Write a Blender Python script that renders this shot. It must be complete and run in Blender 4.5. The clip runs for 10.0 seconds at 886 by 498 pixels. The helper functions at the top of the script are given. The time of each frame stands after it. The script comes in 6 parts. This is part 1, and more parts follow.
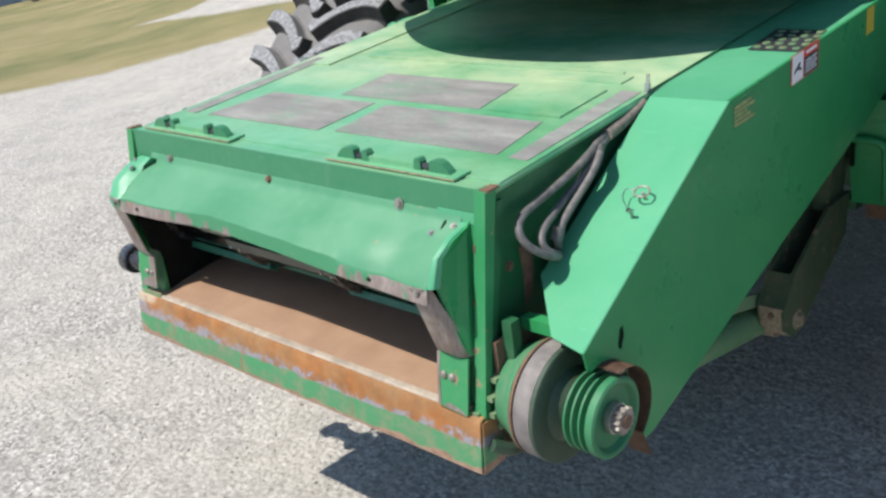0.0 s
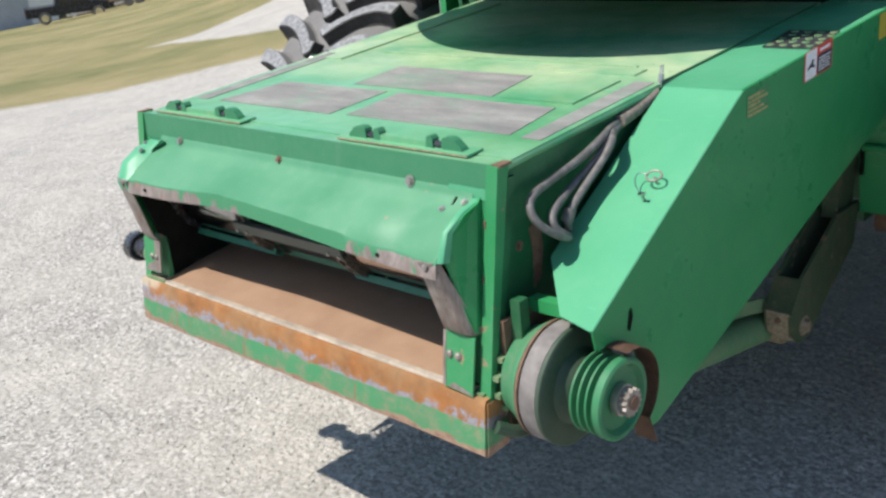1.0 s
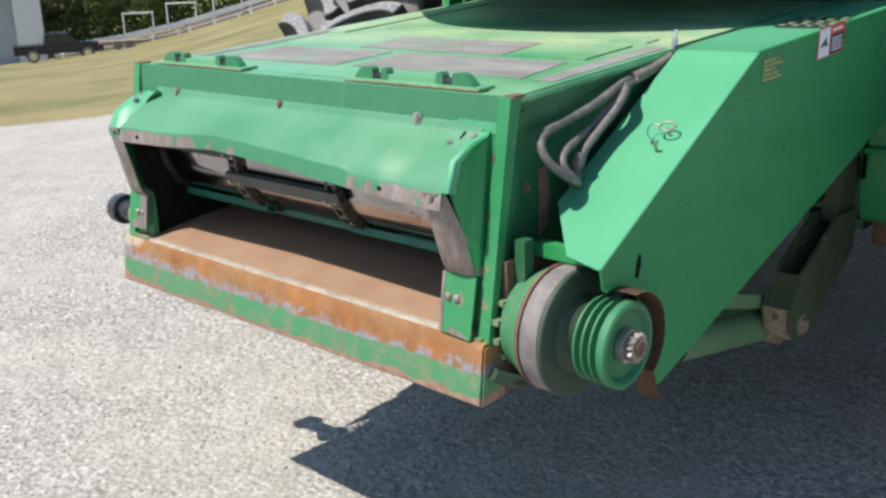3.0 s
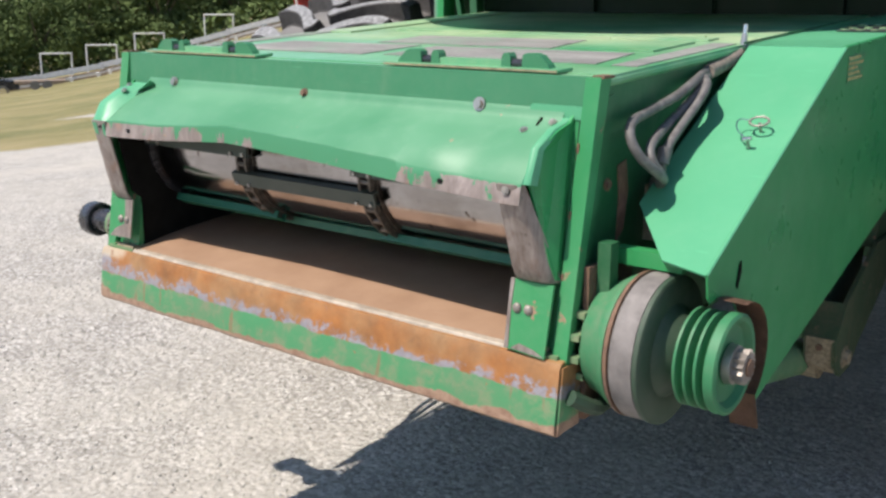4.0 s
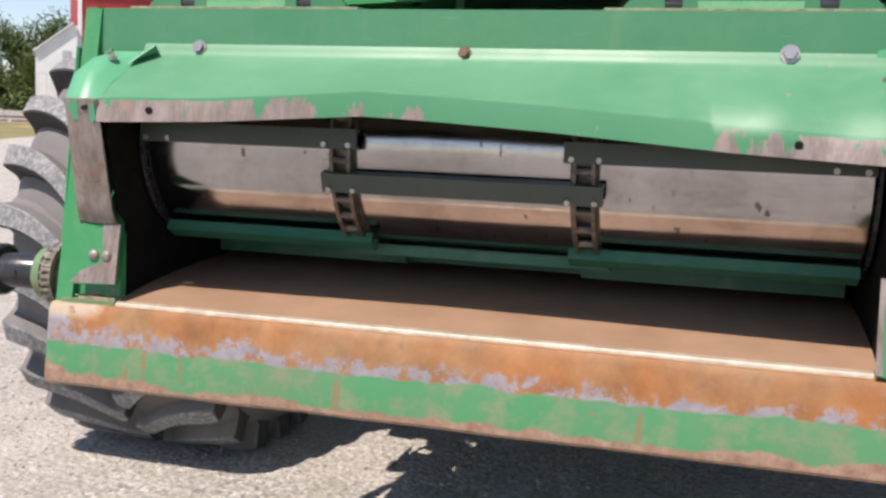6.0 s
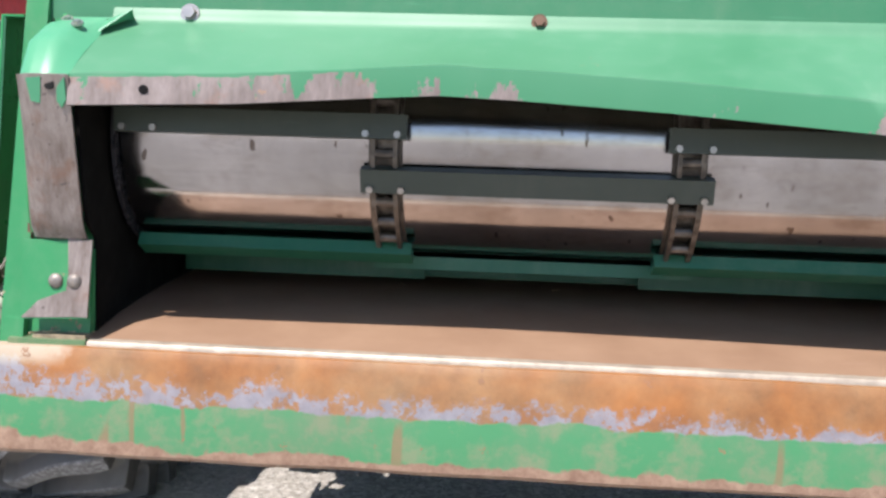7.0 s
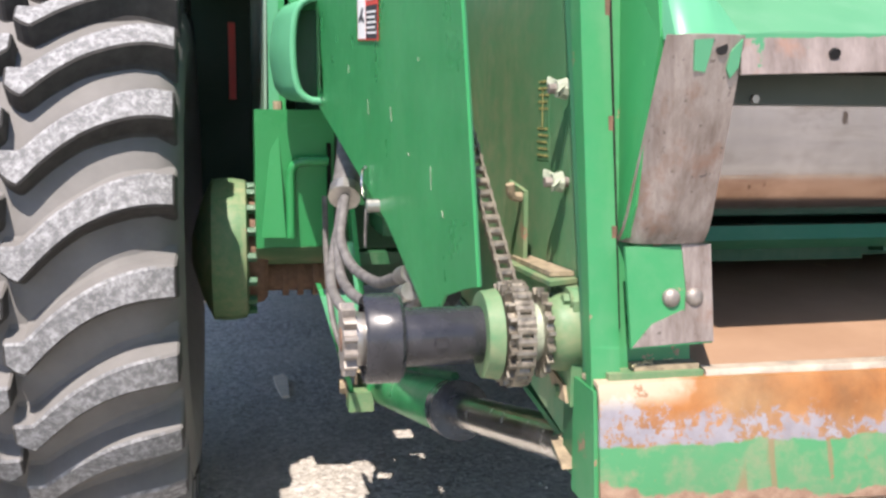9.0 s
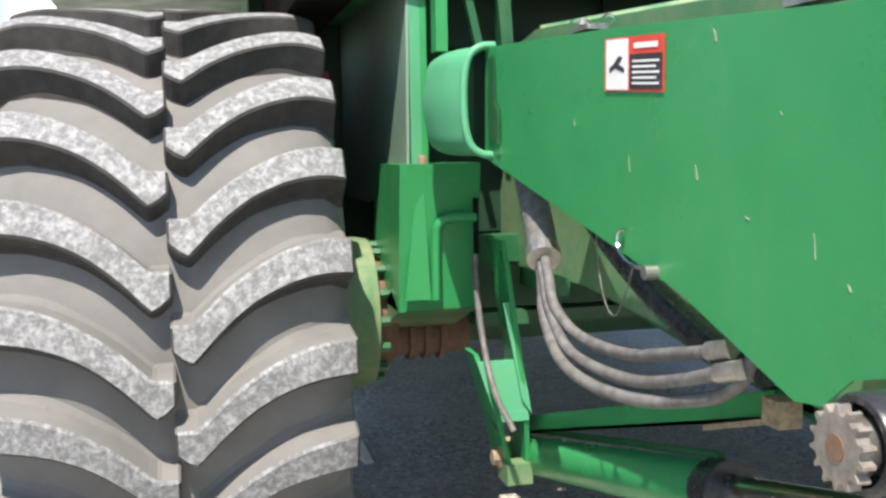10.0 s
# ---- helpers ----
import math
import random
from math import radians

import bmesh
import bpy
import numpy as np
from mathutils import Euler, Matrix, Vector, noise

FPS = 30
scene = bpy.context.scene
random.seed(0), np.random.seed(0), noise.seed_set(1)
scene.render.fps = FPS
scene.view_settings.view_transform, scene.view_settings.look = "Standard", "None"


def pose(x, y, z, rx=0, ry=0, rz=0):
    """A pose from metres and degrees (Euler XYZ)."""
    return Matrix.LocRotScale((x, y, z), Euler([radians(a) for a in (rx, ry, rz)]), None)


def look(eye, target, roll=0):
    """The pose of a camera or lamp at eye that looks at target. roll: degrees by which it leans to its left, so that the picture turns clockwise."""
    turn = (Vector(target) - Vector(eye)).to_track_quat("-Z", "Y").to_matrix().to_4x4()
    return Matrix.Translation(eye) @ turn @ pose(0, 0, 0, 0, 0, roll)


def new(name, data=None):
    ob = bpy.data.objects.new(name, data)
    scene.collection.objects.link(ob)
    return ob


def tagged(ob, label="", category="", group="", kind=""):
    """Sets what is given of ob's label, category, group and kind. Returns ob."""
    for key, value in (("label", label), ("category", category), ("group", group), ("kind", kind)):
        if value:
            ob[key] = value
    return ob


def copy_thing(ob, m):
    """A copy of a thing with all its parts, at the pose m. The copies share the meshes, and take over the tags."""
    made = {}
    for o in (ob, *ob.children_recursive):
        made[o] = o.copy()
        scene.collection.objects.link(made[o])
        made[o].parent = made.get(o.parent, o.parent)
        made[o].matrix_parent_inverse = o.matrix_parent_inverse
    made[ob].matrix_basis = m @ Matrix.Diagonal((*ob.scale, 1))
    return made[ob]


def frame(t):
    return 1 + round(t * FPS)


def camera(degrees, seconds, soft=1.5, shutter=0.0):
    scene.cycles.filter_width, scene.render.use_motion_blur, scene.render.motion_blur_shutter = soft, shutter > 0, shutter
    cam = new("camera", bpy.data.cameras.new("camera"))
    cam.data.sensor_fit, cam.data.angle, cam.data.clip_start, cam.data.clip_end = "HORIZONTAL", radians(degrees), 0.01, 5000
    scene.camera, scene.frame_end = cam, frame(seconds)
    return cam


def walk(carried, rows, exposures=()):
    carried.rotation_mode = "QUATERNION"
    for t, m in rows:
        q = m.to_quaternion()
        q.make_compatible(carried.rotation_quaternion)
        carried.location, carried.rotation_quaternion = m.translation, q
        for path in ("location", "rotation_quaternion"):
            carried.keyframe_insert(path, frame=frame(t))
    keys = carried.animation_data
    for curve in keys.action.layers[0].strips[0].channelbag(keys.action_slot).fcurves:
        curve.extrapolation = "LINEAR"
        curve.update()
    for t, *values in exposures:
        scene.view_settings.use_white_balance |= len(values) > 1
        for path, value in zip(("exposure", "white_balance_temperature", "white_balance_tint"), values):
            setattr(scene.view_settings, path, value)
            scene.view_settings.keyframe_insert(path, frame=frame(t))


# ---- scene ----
cam = camera(47.8, 10.0, 2.7)

PATH = [
    (0, (2.369, -1.544, 2.398), (1.05, -0.25, 1.635), -8.0),
    (0.5, (2.371, -1.573, 2.336), (1.047, -0.263, 1.607), -6.8),
    (1, (2.366, -1.602, 2.256), (1.034, -0.282, 1.559), -6.1),
    (1.5, (2.368, -1.621, 2.18), (1.032, -0.286, 1.522), -5.5),
    (2, (2.375, -1.644, 2.099), (1.036, -0.293, 1.483), -4.7),
    (2.5, (2.372, -1.682, 2.005), (1.031, -0.317, 1.423), -3.2),
    (3.8, (1.979, -1.668, 1.783), (0.741, -0.186, 1.26), -0.3),
    (4, (1.856, -1.676, 1.733), (0.648, -0.155, 1.257), 0.2),
    (4.5, (1.478, -1.768, 1.634), (0.409, -0.119, 1.265), 1.0),
    (5, (1.12, -1.829, 1.559), (0.127, -0.124, 1.237), 0.8),
    (5.5, (0.711, -1.736, 1.431), (-0.101, 0.071, 1.155), 1.9),
    (5.7, (0.592, -1.707, 1.394), (-0.104, 0.151, 1.144), 2.2),
    (7, (-0.041, -1.4, 1.3), (-0.203, 0.586, 1.123), 1.9),
    (7.5, (-0.34, -1.35, 1.3), (-0.361, 0.638, 1.086), 1.8),
    (8, (-0.686, -1.344, 1.31), (-0.596, 0.635, 1.033), 0.8),
    (8.5, (-0.978, -1.199, 1.289), (-0.776, 0.77, 1.003), -0.0),
    (9, (-1.227, -1.056, 1.318), (-0.837, 0.887, 1.045), 0.4),
    (9.5, (-1.545, -0.957, 1.358), (-1.061, 0.967, 1.11), 0.4),
    (10, (-1.754, -0.74, 1.355), (-1.272, 1.191, 1.16), -1.1),
]
walk(cam, [(t, look(eye, target, roll)) for t, eye, target, roll in PATH],
     [(0.0, 0.51, 6330, 11), (2.5, 0.56, 6380, 11), (4, 0.56, 6560, 14), (5, 0.51, 6850, 18), (5.7, 0.51, 6850, 20), (7.0, 0.74, 6280, 17), (8.0, 0.90, 6600, 18), (9, 1.09, 6660, 18), (10.0, 1.10, 6720, 11)])

# ---- world, sun, exposure ----
SUN = Vector((0.24, 0.57, -1.0)).normalized()
world = bpy.data.worlds.new("world")
scene.world = world
world.use_nodes = True
wn = world.node_tree.nodes
sky = wn.new("ShaderNodeTexSky")
sky.sky_type, sky.sun_disc = "NISHITA", False
sky.sun_elevation = math.asin(-SUN.z)
sky.sun_rotation = math.atan2(-SUN.x, -SUN.y)
sky.air_density, sky.dust_density, sky.ozone_density = 1.0, 0.4, 2.0
world.node_tree.links.new(sky.outputs[0], wn["Background"].inputs[0])
wn["Background"].inputs[1].default_value = 0.113
sun_data = bpy.data.lights.new("sun", "SUN")
sun_data.energy, sun_data.angle, sun_data.color = 4.6, radians(0.55), (1.0, 0.945, 0.855)
sun_ob = new("sun", sun_data)
sun_ob.rotation_euler = SUN.to_track_quat("-Z", "Y").to_euler()
scene.view_settings.exposure = 0.62


# ---- materials ----
class Mat:
    """A small builder of node materials."""

    def __init__(self, name, rough=0.6, metal=0.0, scale=1.0):
        self.m = bpy.data.materials.new(name)
        self.m.use_nodes = True
        self.nt = self.m.node_tree
        self.b = self.nt.nodes["Principled BSDF"]
        self.b.inputs["Roughness"].default_value = rough
        self.b.inputs["Metallic"].default_value = metal
        self.geo = self.nt.nodes.new("ShaderNodeNewGeometry")
        self.pos = self.geo.outputs["Position"]

    def link(self, a, b):
        self.nt.links.new(a, b)

    def noise(self, scale, detail=4, rough=0.6, stretch=None, out="Fac"):
        n = self.nt.nodes.new("ShaderNodeTexNoise")
        n.inputs["Scale"].default_value = scale
        n.inputs["Detail"].default_value = detail
        n.inputs["Roughness"].default_value = rough
        v = self.pos
        if stretch:
            mp = self.nt.nodes.new("ShaderNodeMapping")
            mp.inputs["Scale"].default_value = stretch
            self.link(v, mp.inputs["Vector"])
            v = mp.outputs[0]
        self.link(v, n.inputs["Vector"])
        return n.outputs[out]

    def voronoi(self, scale, feature="F1", out="Color", rnd=1.0):
        n = self.nt.nodes.new("ShaderNodeTexVoronoi")
        n.feature = feature
        n.inputs["Scale"].default_value = scale
        n.inputs["Randomness"].default_value = rnd
        self.link(self.pos, n.inputs["Vector"])
        return n.outputs[out]

    def ramp(self, fac, *stops):
        r = self.nt.nodes.new("ShaderNodeValToRGB")
        e = r.color_ramp.elements
        while len(e) < len(stops):
            e.new(0.5)
        for el, (p, c) in zip(e, stops):
            el.position = p
            el.color = (*c, 1) if isinstance(c, tuple) else (c, c, c, 1)
        self.link(fac, r.inputs[0])
        return r.outputs[0]

    def mix(self, fac, a, b, mode="MIX"):
        n = self.nt.nodes.new("ShaderNodeMix")
        n.data_type, n.blend_type = "RGBA", mode
        for k, v in ((0, fac), (6, a), (7, b)):
            if isinstance(v, (int, float)):
                n.inputs[k].default_value = v if k == 0 else (v, v, v, 1)
            elif isinstance(v, tuple):
                n.inputs[k].default_value = (*v, 1)
            else:
                self.link(v, n.inputs[k])
        return n.outputs[2]

    def math(self, op, a, b=0.0, c=0.0):
        n = self.nt.nodes.new("ShaderNodeMath")
        n.operation = op
        for k, v in enumerate((a, b, c)):
            if isinstance(v, (int, float)):
                n.inputs[k].default_value = v
            else:
                self.link(v, n.inputs[k])
        return n.outputs[0]

    def axis(self, k):
        n = self.nt.nodes.new("ShaderNodeSeparateXYZ")
        self.link(self.pos, n.inputs[0])
        return n.outputs[k]

    def color(self, c):
        if isinstance(c, tuple):
            self.b.inputs["Base Color"].default_value = (*c, 1)
        else:
            self.link(c, self.b.inputs["Base Color"])
        return self

    def rough(self, r):
        self.link(r, self.b.inputs["Roughness"])
        return self

    def bump(self, h, strength=0.3, dist=0.01):
        n = self.nt.nodes.new("ShaderNodeBump")
        n.inputs["Strength"].default_value = strength
        n.inputs["Distance"].default_value = dist
        self.link(h, n.inputs["Height"])
        self.link(n.outputs[0], self.b.inputs["Normal"])
        return self


GREEN = (0.022, 0.228, 0.072)
# darker copy of GREEN, with shade in the colour
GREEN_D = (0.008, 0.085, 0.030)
GREEN_L = (0.06, 0.30, 0.14)
RUST = (0.42, 0.17, 0.055)
BARE = (0.27, 0.235, 0.21)


def paint(name, base=GREEN, dust=0.25, chips=0.0, rough=0.34, dust_col=(0.30, 0.33, 0.24)):
    """Faded enamel with a film of dust, scratches and, if wanted, chips down to bare metal."""
    m = Mat(name, rough)
    m.b.inputs["Specular IOR Level"].default_value = 0.36
    broad = m.ramp(m.noise(2.3, 5, 0.6), (0.3, 0.0), (0.75, 1.0))
    fine = m.ramp(m.noise(38, 3, 0.7), (0.35, 0.2), (0.75, 1.0))
    col = m.mix(m.math("MULTIPLY", broad, 0.35), base, tuple(min(1, c * 1.35 + 0.012) for c in base))
    film = m.math("MULTIPLY", m.math("MULTIPLY", broad, fine), dust)
    col = m.mix(film, col, dust_col)
    streak = m.ramp(m.noise(9, 4, 0.65, (1, 1, 0.18)), (0.56, 0.0), (0.72, 1.0))
    col = m.mix(m.math("MULTIPLY", streak, dust * 0.6), col, dust_col)
    scratch = m.ramp(m.noise(60, 2, 0.5, (0.12, 1, 1.6)), (0.70, 0.0), (0.74, 1.0))
    col = m.mix(m.math("MULTIPLY", scratch, 0.25), col, tuple(c * 1.6 + 0.03 for c in base))
    if chips > 0:
        c1 = m.ramp(m.noise(17, 6, 0.72), (0.74 - chips, 0.0), (0.76 - chips, 1.0))
        col = m.mix(c1, col, m.ramp(m.noise(50, 3), (0.35, (0.22, 0.12, 0.075)), (0.7, (0.33, 0.22, 0.15))))
    m.color(col)
    m.rough(m.ramp(m.noise(5, 4), (0.3, rough - 0.06), (0.8, rough + 0.22)))
    return m.bump(m.noise(3.0, 3), 0.2, 0.02).m


M = {}
M["green"] = paint("green_enamel", GREEN, 0.13, 0.0, 0.30, (0.20, 0.30, 0.17))
M["green_top"] = paint("green_enamel_dusty_top", (0.088, 0.300, 0.155), 0.6, 0.0, 0.36, (0.40, 0.46, 0.25))


def roof_mat():
    """Faded roof paint: mint where rubbed, deeper green where kept, cream dust lying in drifts and streaks."""
    m = Mat("faded_roof_enamel", 0.38)
    m.b.inputs["Specular IOR Level"].default_value = 0.4
    broad = m.noise(2.1, 5, 0.65)
    col = m.mix(m.ramp(broad, (0.36, 0.0), (0.62, 1.0)), (0.055, 0.245, 0.105), (0.120, 0.340, 0.190))
    drift = m.math("MULTIPLY", m.ramp(m.noise(1.6, 6, 0.7, (0.7, 1.3, 1)), (0.38, 0.0), (0.60, 1.0)), m.ramp(m.axis(1), (0.55, 0.25), (0.95, 0.95)))
    col = m.mix(drift, col, (0.39, 0.48, 0.29))
    streak = m.ramp(m.noise(7, 5, 0.7, (0.5, 2.2, 1)), (0.54, 0.0), (0.70, 0.55))
    col = m.mix(streak, col, (0.19, 0.40, 0.25))
    scuff = m.ramp(m.noise(26, 5, 0.8), (0.60, 0.0), (0.68, 0.5))
    col = m.mix(scuff, col, (0.05, 0.19, 0.085))
    m.color(col)
    m.rough(m.ramp(m.noise(6, 4), (0.3, 0.30), (0.75, 0.55)))
    return m.bump(m.noise(3.0, 3), 0.2, 0.02).m


def pad_mat():
    m = Mat("grey_grip_strip", 0.85)
    c = m.ramp(m.noise(8, 5, 0.7, (0.4, 1.4, 1)), (0.32, (0.150, 0.146, 0.138)), (0.52, (0.225, 0.218, 0.203)), (0.70, (0.31, 0.305, 0.275)))
    c = m.mix(m.ramp(m.noise(5, 6, 0.8), (0.50, 0.0), (0.68, 0.65)), c, (0.13, 0.28, 0.17))
    m.color(m.mix(m.ramp(m.noise(140, 2), (0.4, 0.0), (0.7, 0.35)), c, (0.12, 0.11, 0.10)))
    return m.bump(m.noise(160, 3), 0.3, 0.002).m


M["roof"] = roof_mat()
# paler copy of the green, with sunlight put into the colour
M["green_pale"] = paint("lit_pale_green", (0.070, 0.290, 0.150), 0.16, 0.0, 0.34, (0.22, 0.40, 0.26))
# same enamel darkened, mostly for walls and undersides turned from the sun
M["green_dark"] = paint("shaded_green_enamel", GREEN_D, 0.18)
M["green_chip"] = paint("chipped_green_enamel", (0.022, 0.198, 0.068), 0.2, 0.11)
# dull green: faded paint on hinges, painted shade on ridge and shield fold
M["green_mid"] = paint("faded_shaded_green", (0.032, 0.165, 0.078), 0.14, 0.0, 0.45)
M["green_light"] = paint("pale_green_enamel", (0.062, 0.168, 0.074), 0.9, 0.09, 0.5, (0.33, 0.28, 0.17))
M["green_slat"] = paint("green_slat_enamel", (0.010, 0.100, 0.056), 0.2, 0.02, 0.4)
M["slat_grey"] = paint("worn_grey_slat", (0.045, 0.058, 0.046), 0.3, 0.04, 0.38, (0.12, 0.115, 0.095))
M["green_dirty"] = paint("grimy_olive_enamel", (0.062, 0.205, 0.092), 0.95, 0.02, 0.5, (0.29, 0.265, 0.165))


def rust_plate(name, a=(0.31, 0.268, 0.240), b=(0.150, 0.114, 0.095), r=0.5, metal=0.3, stretch=(1, 1, 0.22)):
    m = Mat(name, r, metal)
    s = m.noise(45, 5, 0.7, stretch)
    col = m.mix(m.ramp(s, (0.33, 0.0), (0.67, 1.0)), b, a)
    col = m.mix(m.ramp(m.noise(14, 5, 0.7), (0.53, 0.0), (0.66, 0.7)), col, (0.20, 0.115, 0.08))
    col = m.mix(m.ramp(m.noise(90, 2), (0.66, 0.0), (0.72, 0.8)), col, (0.09, 0.07, 0.06))
    m.color(col)
    return m.bump(s, 0.25, 0.002).m


M["worn"] = rust_plate("worn_bare_steel")
M["rust"] = rust_plate("rusty_steel", (0.20, 0.115, 0.07), (0.10, 0.058, 0.038), 0.8, 0.05, (1, 1, 1))


def plain(name, c, rough=0.5, metal=0.0, vary=0.25, scale=20):
    m = Mat(name, rough, metal)
    m.color(m.mix(m.ramp(m.noise(scale, 4), (0.35, 0.0), (0.7, 1.0)), tuple(x * (1 - vary) for x in c), tuple(min(1, x * (1 + vary)) for x in c)))
    m.rough(m.ramp(m.noise(scale * 1.7, 3), (0.3, max(0.05, rough - 0.1)), (0.8, min(1, rough + 0.15))))
    return m.bump(m.noise(scale * 3, 3), 0.1, 0.002).m


M["steel"] = plain("dull_steel", (0.42, 0.40, 0.37), 0.38, 0.85)
M["chrome"] = plain("bright_steel", (0.62, 0.60, 0.57), 0.2, 1.0, 0.1)
M["chain"] = plain("greasy_chain_steel", (0.13, 0.11, 0.09), 0.45, 0.6, 0.45, 60)
M["black"] = plain("black_enamel", (0.030, 0.030, 0.034), 0.26, 0.0, 0.4)
M["void"] = plain("unlit_hole", (0.003, 0.003, 0.003), 1.0)
# near-black with almost no gloss: deep shade painted as a colour
M["dark"] = plain("interior_shade_black", (0.010, 0.010, 0.009), 0.9)
# dark colour that paints shade onto the inside of the hood
M["under"] = plain("shaded_hood_underside", (0.055, 0.065, 0.048), 0.8)
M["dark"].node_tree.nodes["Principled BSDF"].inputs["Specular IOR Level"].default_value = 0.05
M["hose"] = plain("dusty_rubber_hose", (0.125, 0.118, 0.112), 0.6, 0.0, 0.35, 40)
M["sleeve"] = plain("dusty_woven_sleeve", (0.20, 0.165, 0.135), 0.9, 0.0, 0.35, 60)
M["pad"] = pad_mat()
M["belt"] = plain("grey_pulley_face", (0.165, 0.150, 0.140), 0.75, 0.0, 0.3)
M["pulley"] = paint("grimy_pulley_enamel", (0.022, 0.165, 0.066), 0.5, 0.04, 0.5, (0.20, 0.18, 0.13))
# very dark copy of the green: deep shade put into the colour
M["shade_green"] = paint("deep_shade_green", (0.004, 0.030, 0.014), 0.15, 0.0, 0.5, (0.05, 0.06, 0.05))
M["pulley_dark"] = paint("oily_dark_enamel", (0.022, 0.052, 0.030), 0.5, 0.03, 0.55, (0.11, 0.10, 0.08))
M["gear"] = plain("grimy_gear_steel", (0.27, 0.24, 0.21), 0.55, 0.5, 0.3, 50)
M["sticker"] = plain("yellow_sticker", (0.55, 0.42, 0.04), 0.5, 0.0, 0.1)
M["edge"] = plain("rubbed_floor_edge", (0.40, 0.34, 0.265), 0.5, 0.2, 0.25, 30)
M["grime"] = plain("caked_dirt", (0.27, 0.215, 0.14), 0.95, 0.0, 0.35, 70)
M["white"] = plain("white_label", (0.75, 0.75, 0.73), 0.5, 0.0, 0.05)
M["red"] = plain("red_label", (0.62, 0.06, 0.04), 0.5, 0.0, 0.08)
M["ink"] = plain("black_label", (0.03, 0.03, 0.035), 0.5)
M["rim"] = plain("dirty_yellow_rim", (0.09, 0.07, 0.018), 0.7, 0.0, 0.4, 12)
M["wing"] = plain("pale_green_cast_nut", (0.30, 0.34, 0.25), 0.6, 0.0, 0.3, 60)
M["roller"] = plain("worn_bright_chain_steel", (0.215, 0.19, 0.15), 0.4, 0.55, 0.45, 90)
M["yellow"] = plain("faded_yellow_decal", (0.36, 0.33, 0.12), 0.6, 0.0, 0.4, 90)


def drum_mat():
    m = Mat("polished_drum_steel", 0.3, 1.0)
    c = m.mix(m.ramp(m.noise(7, 5, 0.6, (1, 0.3, 0.3)), (0.3, 0.0), (0.75, 1.0)), (0.31, 0.30, 0.30), (0.47, 0.455, 0.46))
    c = m.mix(m.ramp(m.noise(16, 6, 0.75, (0.5, 1, 1)), (0.47, 0.0), (0.70, 0.6)), c, (0.20, 0.165, 0.135))
    dots = m.ramp(m.noise(55, 2, 0.5, (1, 0.5, 0.5)), (0.69, 0.0), (0.73, 0.85))
    m.color(m.mix(dots, c, (0.09, 0.07, 0.055)))
    m.rough(m.ramp(m.noise(20, 4, 0.6, (0.3, 1, 1)), (0.3, 0.10), (0.75, 0.20)))
    return m.m


M["drum"] = drum_mat()


